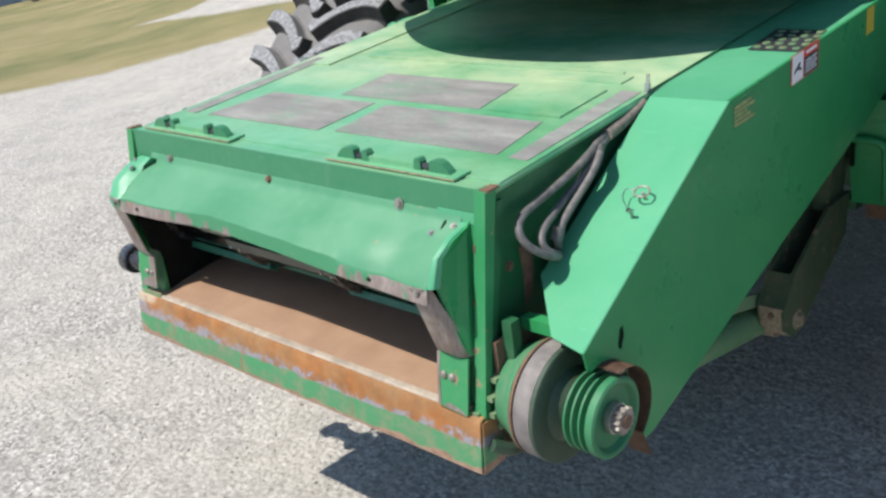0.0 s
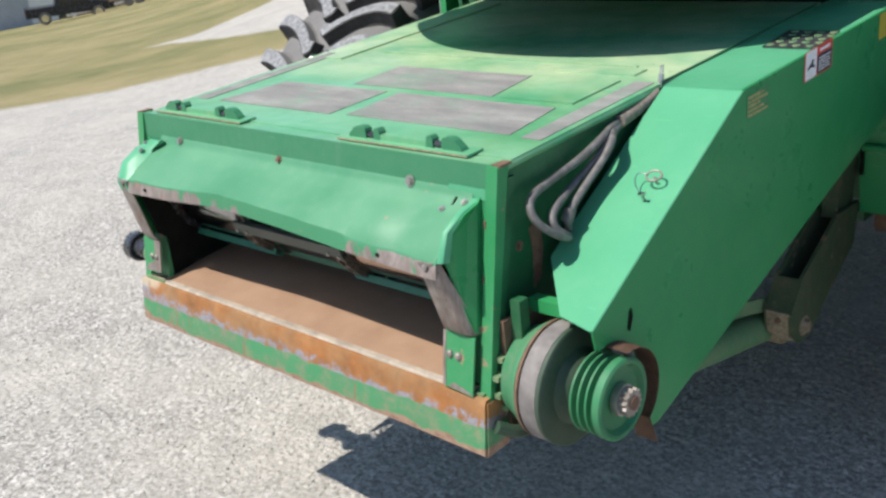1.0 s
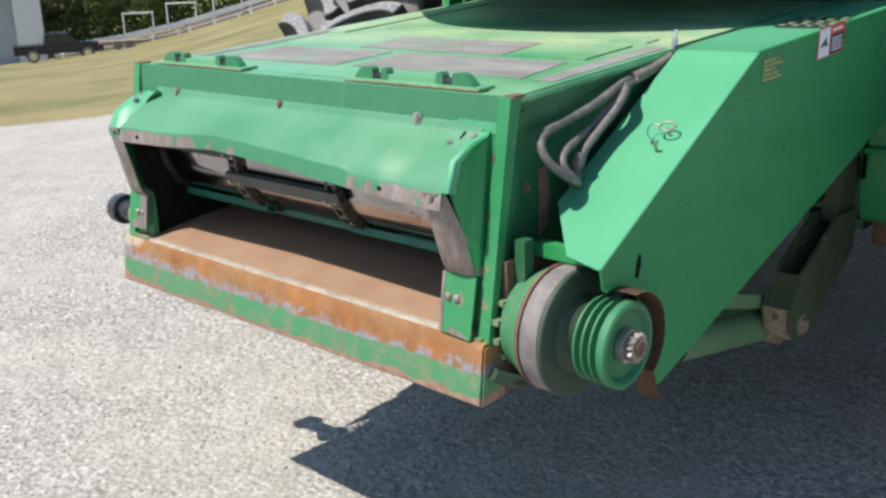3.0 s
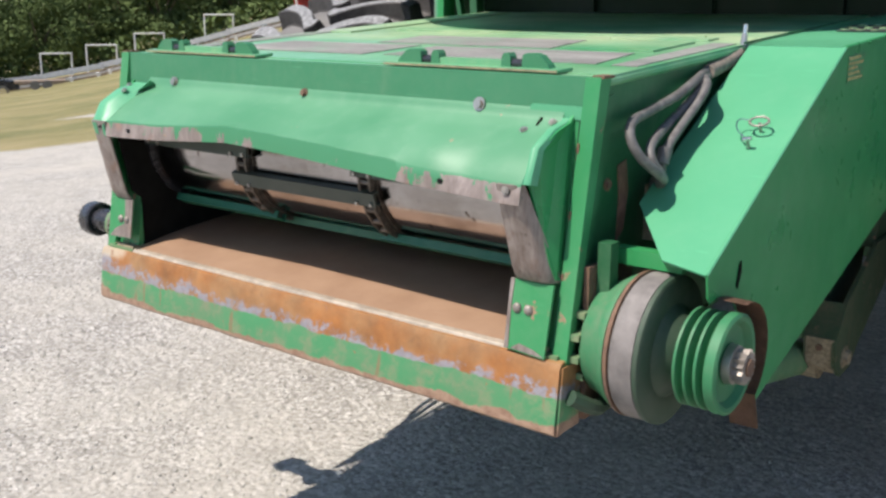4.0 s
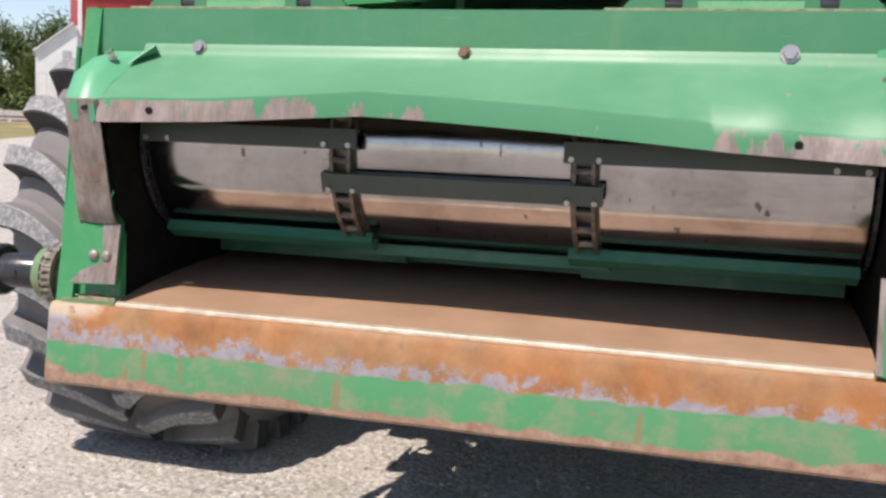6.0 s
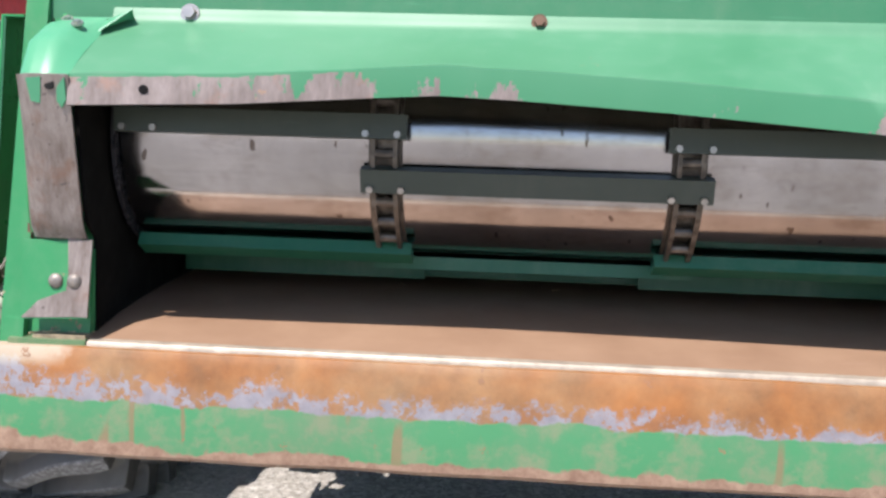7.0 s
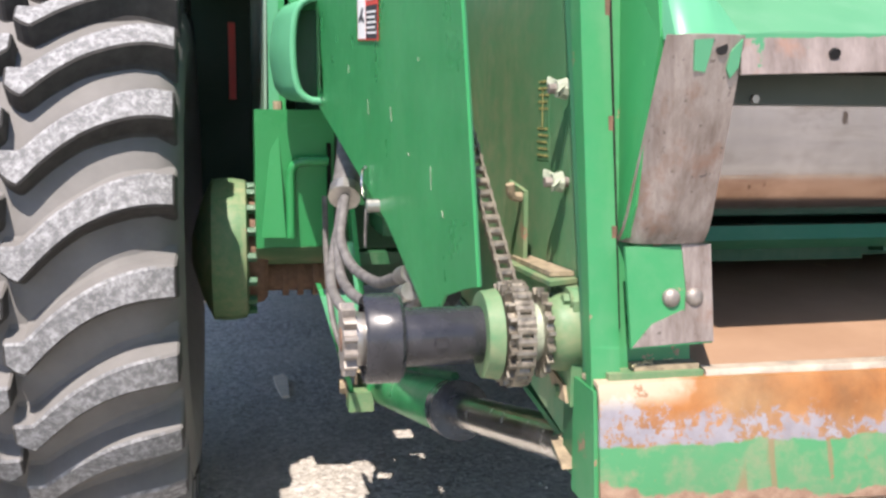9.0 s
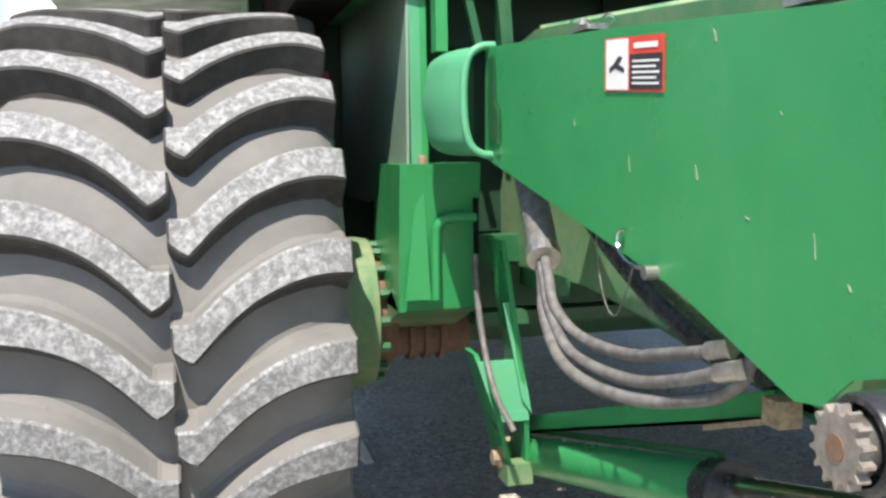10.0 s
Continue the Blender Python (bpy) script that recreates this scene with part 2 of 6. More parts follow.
def lip_mat():
    """Front lip: brown rubbed edge, green band, grey primer patches, orange rust above."""
    m = Mat("scraped_lip_paint", 0.55)
    x, z = m.axis(0), m.axis(2)
    n1 = m.noise(7, 4, 0.6)
    n2 = m.noise(34, 5, 0.75)
    wob = m.math("ADD", m.math("MULTIPLY", m.math("SUBTRACT", n1, 0.5), 0.10), m.math("MULTIPLY", m.math("SUBTRACT", n2, 0.5), 0.04))
    h = m.math("MULTIPLY", m.math("SUBTRACT", z, 0.845), 1 / 0.16)
    hs = m.math("ADD", h, m.math("MULTIPLY", wob, 2.3))
    tone = m.ramp(m.noise(13, 6, 0.7), (0.3, 0.62), (0.72, 1.15))
    rust = m.mix(m.ramp(m.noise(5, 4, 0.6), (0.38, 0.0), (0.62, 1.0)), (0.295, 0.115, 0.028), (0.29, 0.163, 0.070))
    rust = m.mix(1.0, rust, tone, "MULTIPLY")
    grey = m.ramp(m.noise(40, 3), (0.3, (0.172, 0.181, 0.213)), (0.7, (0.258, 0.267, 0.303)))
    green = m.mix(m.ramp(m.noise(18, 5, 0.7), (0.48, 0.0), (0.64, 0.7)), (0.052, 0.225, 0.092), (0.20, 0.235, 0.125))
    green = m.mix(m.ramp(m.noise(4.5, 5, 0.7), (0.42, 0.0), (0.68, 0.6)), green, (0.17, 0.185, 0.115))
    streaks = m.ramp(m.noise(26, 2, 0.5, (1, 1, 0.06)), (0.64, 0.0), (0.68, 0.7))
    green = m.mix(streaks, green, (0.22, 0.13, 0.07))
    # a ragged band of bare primer above the green, thinning out towards the far end
    u = m.math("ADD", m.math("MULTIPLY", x, 0.6), 0.5)
    reach = m.ramp(u, (0.0, 0.42), (0.10, 0.25), (0.30, 0.22), (0.58, 0.20), (0.72, 0.10), (0.85, 0.17), (1.0, 0.20))
    ragged = m.math("ADD", m.math("MULTIPLY", m.math("SUBTRACT", m.noise(9, 3, 0.6, (1, 1, 0.35)), 0.5), 0.55), m.math("MULTIPLY", m.math("SUBTRACT", m.noise(38, 5, 0.75), 0.5), 0.55))
    v = m.math("SUBTRACT", m.math("ADD", m.math("ADD", reach, 0.50), ragged), h)
    upper = m.mix(m.ramp(v, (0.0, 0.0), (0.07, 0.85)), rust, grey)
    upper = m.mix(m.ramp(m.noise(24, 6, 0.78), (0.495, 0.0), (0.54, 0.92)), upper, rust)
    cream = m.math("MULTIPLY", m.ramp(m.math("ADD", m.math("ADD", m.math("MULTIPLY", x, 0.6), 0.5), m.math("MULTIPLY", wob, 1.2)), (0.05, 1.0), (0.075, 0.0)), m.ramp(hs, (0.80, 0.0), (0.90, 0.65)))
    upper = m.mix(cream, upper, (0.46, 0.41, 0.31))
    flakes = m.ramp(m.noise(30, 5, 0.75), (0.62, 0.0), (0.66, 0.7))
    upper = m.mix(flakes, upper, m.mix(m.ramp(n1, (0.45, 0.0), (0.55, 1.0)), (0.15, 0.075, 0.035), rust))
    col = m.mix(m.ramp(hs, (0.505, 0.0), (0.525, 1.0)), green, upper)
    brown = m.mix(m.ramp(n2, (0.35, 0.0), (0.65, 1.0)), (0.20, 0.115, 0.075), (0.35, 0.235, 0.16))
    scuff = m.ramp(m.math("ADD", m.math("MULTIPLY", x, 0.6), 0.5), (0.0, 0.17), (0.05, 0.04), (0.14, 0.0), (0.75, 0.0), (1.0, 0.05))
    low = m.math("SUBTRACT", m.math("ADD", hs, m.math("MULTIPLY", wob, 1.4)), scuff)
    col = m.mix(m.ramp(low, (0.115, 1.0), (0.135, 0.0)), col, brown)
    spots = m.ramp(m.noise(30, 5, 0.72), (0.655, 0.0), (0.675, 0.8))
    col = m.mix(spots, col, (0.25, 0.13, 0.07))
    m.color(col)
    return m.bump(n2, 0.2, 0.003).m


M["lip"] = lip_mat()


def hood_mat():
    """Green hood whose folded lower edge is rubbed to bare steel at both ends and in patches between."""
    m = Mat("rubbed_hood_paint", 0.5)
    x, z = m.axis(0), m.axis(2)
    u = m.math("ADD", m.math("MULTIPLY", x, 0.625), 0.5)
    low = m.ramp(u, (0.0, 0.61), (0.219, 0.68), (0.337, 0.81), (0.397, 0.87), (0.469, 0.83), (0.594, 0.72), (0.781, 0.50), (0.94, 0.38))
    low = m.math("ADD", m.math("MULTIPLY", low, 0.1), 1.30)
    e = m.math("MULTIPLY", m.math("SUBTRACT", z, low), 1 / 0.043)
    broad = m.ramp(m.noise(3, 4), (0.3, 0.0), (0.75, 1.0))
    col = m.mix(broad, (0.054, 0.205, 0.098), (0.084, 0.248, 0.132))
    col = m.mix(m.ramp(m.noise(24, 5, 0.7), (0.5, 0.0), (0.8, 0.35)), col, (0.13, 0.27, 0.17))
    col = m.mix(m.ramp(e, (0.95, 0.8), (1.0, 0.0)), col, (0.036, 0.19, 0.085))
    ends = m.ramp(u, (0.0, 1.0), (0.24, 0.92), (0.36, 0.38), (0.52, 0.24), (0.72, 0.22), (0.80, 0.55), (0.90, 0.75))
    w = m.math("ADD", ends, m.math("MULTIPLY", m.math("SUBTRACT", m.noise(19, 5, 0.72, (1, 1, 0.45)), 0.5), 2.2))
    w = m.math("SUBTRACT", w, m.math("MULTIPLY", m.math("MAXIMUM", e, 0.0), 0.22))
    mask = m.math("MULTIPLY", m.ramp(w, (0.42, 0.0), (0.48, 1.0)), m.ramp(m.math("ADD", e, m.math("MULTIPLY", m.noise(30, 3), 0.25)), (0.98, 1.0), (1.12, 0.0)))
    bare = m.ramp(m.noise(40, 4, 0.7, (1, 1, 0.3)), (0.35, (0.14, 0.11, 0.095)), (0.7, (0.27, 0.225, 0.205)))
    bare = m.mix(m.ramp(m.noise(12, 4, 0.7), (0.55, 0.0), (0.68, 0.7)), bare, (0.24, 0.125, 0.08))
    col = m.mix(mask, col, bare)
    spots = m.ramp(m.noise(14, 4, 0.7), (0.70, 0.0), (0.72, 0.8))
    col = m.mix(spots, col, (0.30, 0.19, 0.12))
    m.color(col)
    m.rough(m.ramp(m.noise(6, 4), (0.3, 0.42), (0.8, 0.56)))
    return m.m


M["hood"] = hood_mat()


def floor_mat():
    m = Mat("dusty_brown_floor_plate", 0.55, 0.1)
    c = m.mix(m.ramp(m.noise(6, 5, 0.65), (0.3, 0.0), (0.75, 1.0)), (0.265, 0.160, 0.098), (0.355, 0.228, 0.145))
    c = m.mix(m.ramp(m.noise(40, 4, 0.7, (0.3, 1, 1)), (0.6, 0.0), (0.7, 0.5)), c, (0.33, 0.21, 0.14))
    m.color(c)
    return m.bump(m.noise(80, 3), 0.12, 0.002).m


M["floorplate"] = floor_mat()


def rubber_mat():
    m = Mat("dusty_tyre_rubber", 0.85)
    c = m.mix(m.ramp(m.noise(5, 5, 0.65), (0.3, 0.0), (0.75, 1.0)), (0.120, 0.116, 0.111), (0.178, 0.171, 0.163))
    c = m.mix(m.ramp(m.noise(60, 4, 0.7), (0.5, 0.0), (0.75, 0.4)), c, (0.155, 0.148, 0.138))
    m.color(c)
    return m.bump(m.noise(90, 4), 0.2, 0.003).m


def lug_mat():
    m = Mat("scuffed_lug_rubber", 0.85)
    c = m.mix(m.ramp(m.noise(48, 6, 0.85), (0.44, 0.0), (0.64, 1.0)), (0.130, 0.131, 0.133), (0.34, 0.342, 0.347))
    m.color(c)
    return m.bump(m.noise(110, 4, 0.8), 0.35, 0.005).m


M["rubber"] = rubber_mat()
M["lug"] = lug_mat()
# darker rubber that paints the shade on the lugs' lower flanks
M["lug_side"] = plain("shaded_lug_rubber", (0.040, 0.037, 0.035), 0.85, 0.0, 0.3, 20)


def ground_mat():
    """Crushed stone yard that gives way to a dry lawn, with a pale stone drive across it."""
    m = Mat("gravel_and_lawn", 0.95)
    x, y = m.axis(0), m.axis(1)
    stone = m.voronoi(62)
    sep = m.nt.nodes.new("ShaderNodeSeparateColor")
    m.link(stone, sep.inputs[0])
    g = m.ramp(sep.outputs[0], (0.0, (0.17, 0.158, 0.140)), (0.4, (0.385, 0.362, 0.322)), (0.8, (0.56, 0.53, 0.482)), (1.0, (0.74, 0.71, 0.66)))
    g = m.mix(m.ramp(m.noise(260, 2), (0.35, 0.0), (0.7, 0.6)), g, (0.35, 0.322, 0.285))
    g = m.mix(0.85, g, m.ramp(m.noise(26, 4, 0.75), (0.32, 0.62), (0.68, 1.32)), "MULTIPLY")
    g = m.mix(m.ramp(m.noise(0.9, 5, 0.6), (0.38, 0.0), (0.68, 0.75)), g, (0.50, 0.465, 0.40))
    g = m.mix(m.ramp(m.noise(4.5, 4, 0.6), (0.47, 0.0), (0.72, 0.6)), g, (0.31, 0.288, 0.25))
    lawn = m.ramp(m.noise(0.22, 6, 0.7), (0.34, (0.130, 0.140, 0.045)), (0.50, (0.245, 0.210, 0.088)), (0.68, (0.36, 0.285, 0.145)))
    lawn = m.mix(m.ramp(m.noise(14, 4, 0.8), (0.3, 0.0), (0.75, 0.35)), lawn, (0.08, 0.10, 0.025))
    wob = m.math("MULTIPLY", m.math("SUBTRACT", m.noise(0.8, 5, 0.7), 0.5), 1.5)
    # out = across the yard's edge, along = beside it; a stone drive wedges in between two stretches of lawn
    out = m.math("ADD", m.math("ADD", m.math("MULTIPLY", x, -0.77), m.math("MULTIPLY", y, 0.64)), wob)
    along = m.math("ADD", m.math("MULTIPLY", x, 0.64), m.math("MULTIPLY", y, 0.77))

    def step(v, soft=0.35):
        return m.ramp(m.math("ADD", m.math("MULTIPLY", v, soft), 0.5), (0.42, 0.0), (0.58, 1.0))

    near = m.math("MULTIPLY", step(m.math("SUBTRACT", out, 14.2)), step(m.math("SUBTRACT", m.math("SUBTRACT", 16.6, m.math("MULTIPLY", along, 1.5)), out)))
    far = step(m.math("SUBTRACT", m.math("SUBTRACT", out, m.math("MULTIPLY", m.math("MAXIMUM", m.math("ADD", along, 3.0), 0.0), 2.0)), 23.0))
    mask = m.math("MAXIMUM", near, far)
    m.color(m.mix(mask, g, lawn))
    h = m.math("ADD", sep.outputs[1], m.noise(180, 3))
    h = m.math("ADD", h, m.math("MULTIPLY", m.voronoi(34, "F1", "Distance"), -1.4))
    return m.bump(h, 0.75, 0.012).m


M["ground"] = ground_mat()


# ---- mesh helpers ----
def part(name, bm, mat, parent=None, label="", smooth=False):
    bmesh.ops.recalc_face_normals(bm, faces=bm.faces)
    me = bpy.data.meshes.new(name)
    bm.to_mesh(me)
    bm.free()
    me.materials.append(M[mat] if isinstance(mat, str) else mat)
    if smooth:
        for p in me.polygons:
            p.use_smooth = True
        me.set_sharp_from_angle(angle=radians(38))
    ob = new(name, me)
    if parent:
        ob.parent = parent
    if label:
        tagged(ob, label)
    return ob


def thing(name, label, category, loc=(0, 0, 0), group=""):
    ob = new(name)
    ob.empty_display_size = 0.05
    return tagged(ob, label, category, group)


def soften(bm, w, seg=2, angle=30):
    es = [e for e in bm.edges if len(e.link_faces) == 2 and e.calc_face_angle(0) > radians(angle)]
    if es and w > 0:
        bmesh.ops.bevel(bm, geom=es, offset=w, segments=seg, affect="EDGES", clamp_overlap=True)
    return bm


def add_box(bm, x0, x1, y0, y1, z0, z1):
    v = [bm.verts.new(p) for p in ((x0, y0, z0), (x1, y0, z0), (x1, y1, z0), (x0, y1, z0), (x0, y0, z1), (x1, y0, z1), (x1, y1, z1), (x0, y1, z1))]
    for f in ((3, 2, 1, 0), (4, 5, 6, 7), (0, 1, 5, 4), (1, 2, 6, 5), (2, 3, 7, 6), (3, 0, 4, 7)):
        bm.faces.new([v[i] for i in f])
    return bm


def box(x0, x1, y0, y1, z0, z1, w=0.004, seg=2):
    return soften(add_box(bmesh.new(), x0, x1, y0, y1, z0, z1), w, seg)


def add_slab(bm, pts, d):
    """A flat polygon given by its corners, thickened by the vector d."""
    d = Vector(d)
    a = [bm.verts.new(p) for p in pts]
    b = [bm.verts.new(Vector(p) + d) for p in pts]
    bm.faces.new(a)
    bm.faces.new(b[::-1])
    n = len(a)
    for i in range(n):
        bm.faces.new((a[i], b[i], b[(i + 1) % n], a[(i + 1) % n]))
    return bm


def slab(pts, d, w=0.002, seg=1):
    return soften(add_slab(bmesh.new(), pts, d), w, seg)


def prism_x(prof, x0, x1, w=0.002, seg=1):
    """A (y, z) outline drawn out along x."""
    return slab([(x0, y, z) for y, z in prof], (x1 - x0, 0, 0), w, seg)


def add_rod(bm, a, b, r0, r1=None, n=16, cap=True):
    a, b = Vector(a), Vector(b)
    r1 = r0 if r1 is None else r1
    q = (b - a).to_track_quat("Z", "Y")
    rings = []
    for p, r in ((a, r0), (b, r1)):
        rings.append([bm.verts.new(p + q @ Vector((r * math.cos(2 * math.pi * i / n), r * math.sin(2 * math.pi * i / n), 0))) for i in range(n)])
    for i in range(n):
        bm.faces.new((rings[0][i], rings[0][(i + 1) % n], rings[1][(i + 1) % n], rings[1][i]))
    if cap:
        bm.faces.new(rings[0][::-1])
        bm.faces.new(rings[1])
    return bm


def rod(a, b, r0, r1=None, n=16, w=0.0):
    return soften(add_rod(bmesh.new(), a, b, r0, r1, n), w, 1, 50)


def add_lathe(bm, prof, y, z, n=40):
    """Rings about an axis along x at (y, z); prof is (x, radius) from end to end."""
    rings = []
    for x, r in prof:
        rings.append([bm.verts.new((x, y + r * math.cos(2 * math.pi * i / n), z + r * math.sin(2 * math.pi * i / n))) for i in range(n)])
    for a, b in zip(rings, rings[1:]):
        for i in range(n):
            bm.faces.new((a[i], a[(i + 1) % n], b[(i + 1) % n], b[i]))
    bm.faces.new(rings[0][::-1])
    bm.faces.new(rings[-1])
    return bm


def lathe(prof, y, z, n=40):
    return add_lathe(bmesh.new(), prof, y, z, n)


def smooth_path(pts, per=8):
    """Catmull-Rom through the points."""
    P = [Vector(p) for p in pts]
    P = [2 * P[0] - P[1]] + P + [2 * P[-1] - P[-2]]
    out = []
    for i in range(1, len(P) - 2):
        a, b, c, d = P[i - 1 : i + 3]
        for k in range(per):
            t = k / per
            out.append(0.5 * (2 * b + (c - a) * t + (2 * a - 5 * b + 4 * c - d) * t * t + (3 * b - a - 3 * c + d) * t**3))
    out.append(P[-2])
    return out


def add_tube(bm, pts, r, n=10, per=8):
    path = smooth_path(pts, per)
    rings, up = [], Vector((0.31, 0.2, 0.93))
    for i, p in enumerate(path):
        d = (path[min(i + 1, len(path) - 1)] - path[max(i - 1, 0)]).normalized()
        s = d.cross(up).normalized()
        u = s.cross(d)
        rings.append([bm.verts.new(p + r * (s * math.cos(2 * math.pi * k / n) + u * math.sin(2 * math.pi * k / n))) for k in range(n)])
    for a, b in zip(rings, rings[1:]):
        for k in range(n):
            bm.faces.new((a[k], a[(k + 1) % n], b[(k + 1) % n], b[k]))
    bm.faces.new(rings[0][::-1])
    bm.faces.new(rings[-1])
    return bm


def tube(pts, r, n=10, per=8):
    return add_tube(bmesh.new(), pts, r, n, per)


def bolt(parent, p, d, r=0.011, h=0.009, mat="steel", name="bolt", washer=True):
    """A hexagon bolt head on a washer at p, pointing along d."""
    p, d = Vector(p), Vector(d).normalized()
    bm = bmesh.new()
    if washer:
        add_rod(bm, p - d * 0.001, p + d * 0.0025, r * 1.45, None, 14)
    add_rod(bm, p, p + d * h, r, r * 0.92, 6)
    return part(name, bm, mat, parent)


# ---- ground ----
EYE0 = Vector((1.8, -1.7))


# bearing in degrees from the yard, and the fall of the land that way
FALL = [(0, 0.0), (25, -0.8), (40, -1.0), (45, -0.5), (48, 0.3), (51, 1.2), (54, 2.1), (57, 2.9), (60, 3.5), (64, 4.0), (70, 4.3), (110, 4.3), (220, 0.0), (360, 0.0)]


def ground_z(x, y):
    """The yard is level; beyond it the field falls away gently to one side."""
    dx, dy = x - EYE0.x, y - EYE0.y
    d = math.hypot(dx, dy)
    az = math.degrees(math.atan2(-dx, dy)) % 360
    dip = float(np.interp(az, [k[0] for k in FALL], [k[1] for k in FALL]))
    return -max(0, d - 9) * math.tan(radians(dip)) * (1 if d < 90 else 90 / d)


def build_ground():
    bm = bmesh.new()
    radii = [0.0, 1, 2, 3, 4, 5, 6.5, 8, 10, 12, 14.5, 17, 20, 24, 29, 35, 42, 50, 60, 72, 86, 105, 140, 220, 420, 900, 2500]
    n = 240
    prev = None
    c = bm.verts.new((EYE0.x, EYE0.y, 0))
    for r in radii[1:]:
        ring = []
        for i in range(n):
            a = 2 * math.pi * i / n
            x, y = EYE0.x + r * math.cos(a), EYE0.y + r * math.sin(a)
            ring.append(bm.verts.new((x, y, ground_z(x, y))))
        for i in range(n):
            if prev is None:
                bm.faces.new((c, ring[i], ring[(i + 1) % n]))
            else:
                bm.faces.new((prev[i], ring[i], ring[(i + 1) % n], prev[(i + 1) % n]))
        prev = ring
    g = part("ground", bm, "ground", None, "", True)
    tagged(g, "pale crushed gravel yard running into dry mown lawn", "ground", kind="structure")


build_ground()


# ---- feeder house ----
AX_Y, AX_Z = 0.172, 1.032  # cross shaft


def face_y(z):
    """The front frame leans back slightly."""
    return 0.012 + 0.165 * (z - 0.845)


def top_z(y):
    return 1.587 + 0.0625 * (y - 0.14)


def hood_low(x):
    """Lower edge of the hood, bent upwards in the middle."""
    ks = [(-0.80, 1.361), (-0.69, 1.360), (-0.45, 1.368), (-0.26, 1.381), (-0.165, 1.387), (-0.05, 1.383), (0.15, 1.372), (0.45, 1.350), (0.70, 1.338), (0.80, 1.338)]
    return float(np.interp(x, [k[0] for k in ks], [k[1] for k in ks]))


def hood_section(x, dents=True):
    lo = hood_low(x)
    bend = lo + 0.043
    dn = 0.0
    if dents:
        dn = 0.004 * noise.noise((x * 3.1, 0.3, 1.7)) + 0.003 * noise.noise((x * 11, 2.1, 0.2))
        dn += 0.005 * noise.noise((x * 7.3, 0.7, 3.3)) * math.exp(-((x + 0.25) / 0.3) ** 2) + 0.003 * noise.noise((x * 21, 1.7, 0.4))
        dn += 0.018 * math.exp(-((x - 0.60) / 0.06) ** 2) - 0.010 * math.exp(-((x - 0.51) / 0.05) ** 2) + 0.009 * math.exp(-((x + 0.63) / 0.04) ** 2)
    return [(0.132, 1.520), (0.129, 1.515), (0.127, 1.510), (0.124, 1.503), (0.118, 1.494), (0.07 + dn * 0.5, 1.466 + dn * 0.3),
            (0.02 + dn, 1.437), (-0.027 + dn * 0.6, bend + 0.5 * dn), (-0.031 + dn * 0.3, (bend + lo) / 2), (-0.033, lo)]


def skin(sections, t=0.004):
    """A sheet through sections, given thickness to its inside."""
    bm = bmesh.new()
    rows = [[bm.verts.new(p) for p in s] for s in sections]
    for a, b in zip(rows, rows[1:]):
        for i in range(len(a) - 1):
            bm.faces.new((a[i], b[i], b[i + 1], a[i + 1]))
    bmesh.ops.recalc_face_normals(bm, faces=bm.faces)
    bmesh.ops.solidify(bm, geom=bm.faces[:], thickness=t)
    return bm


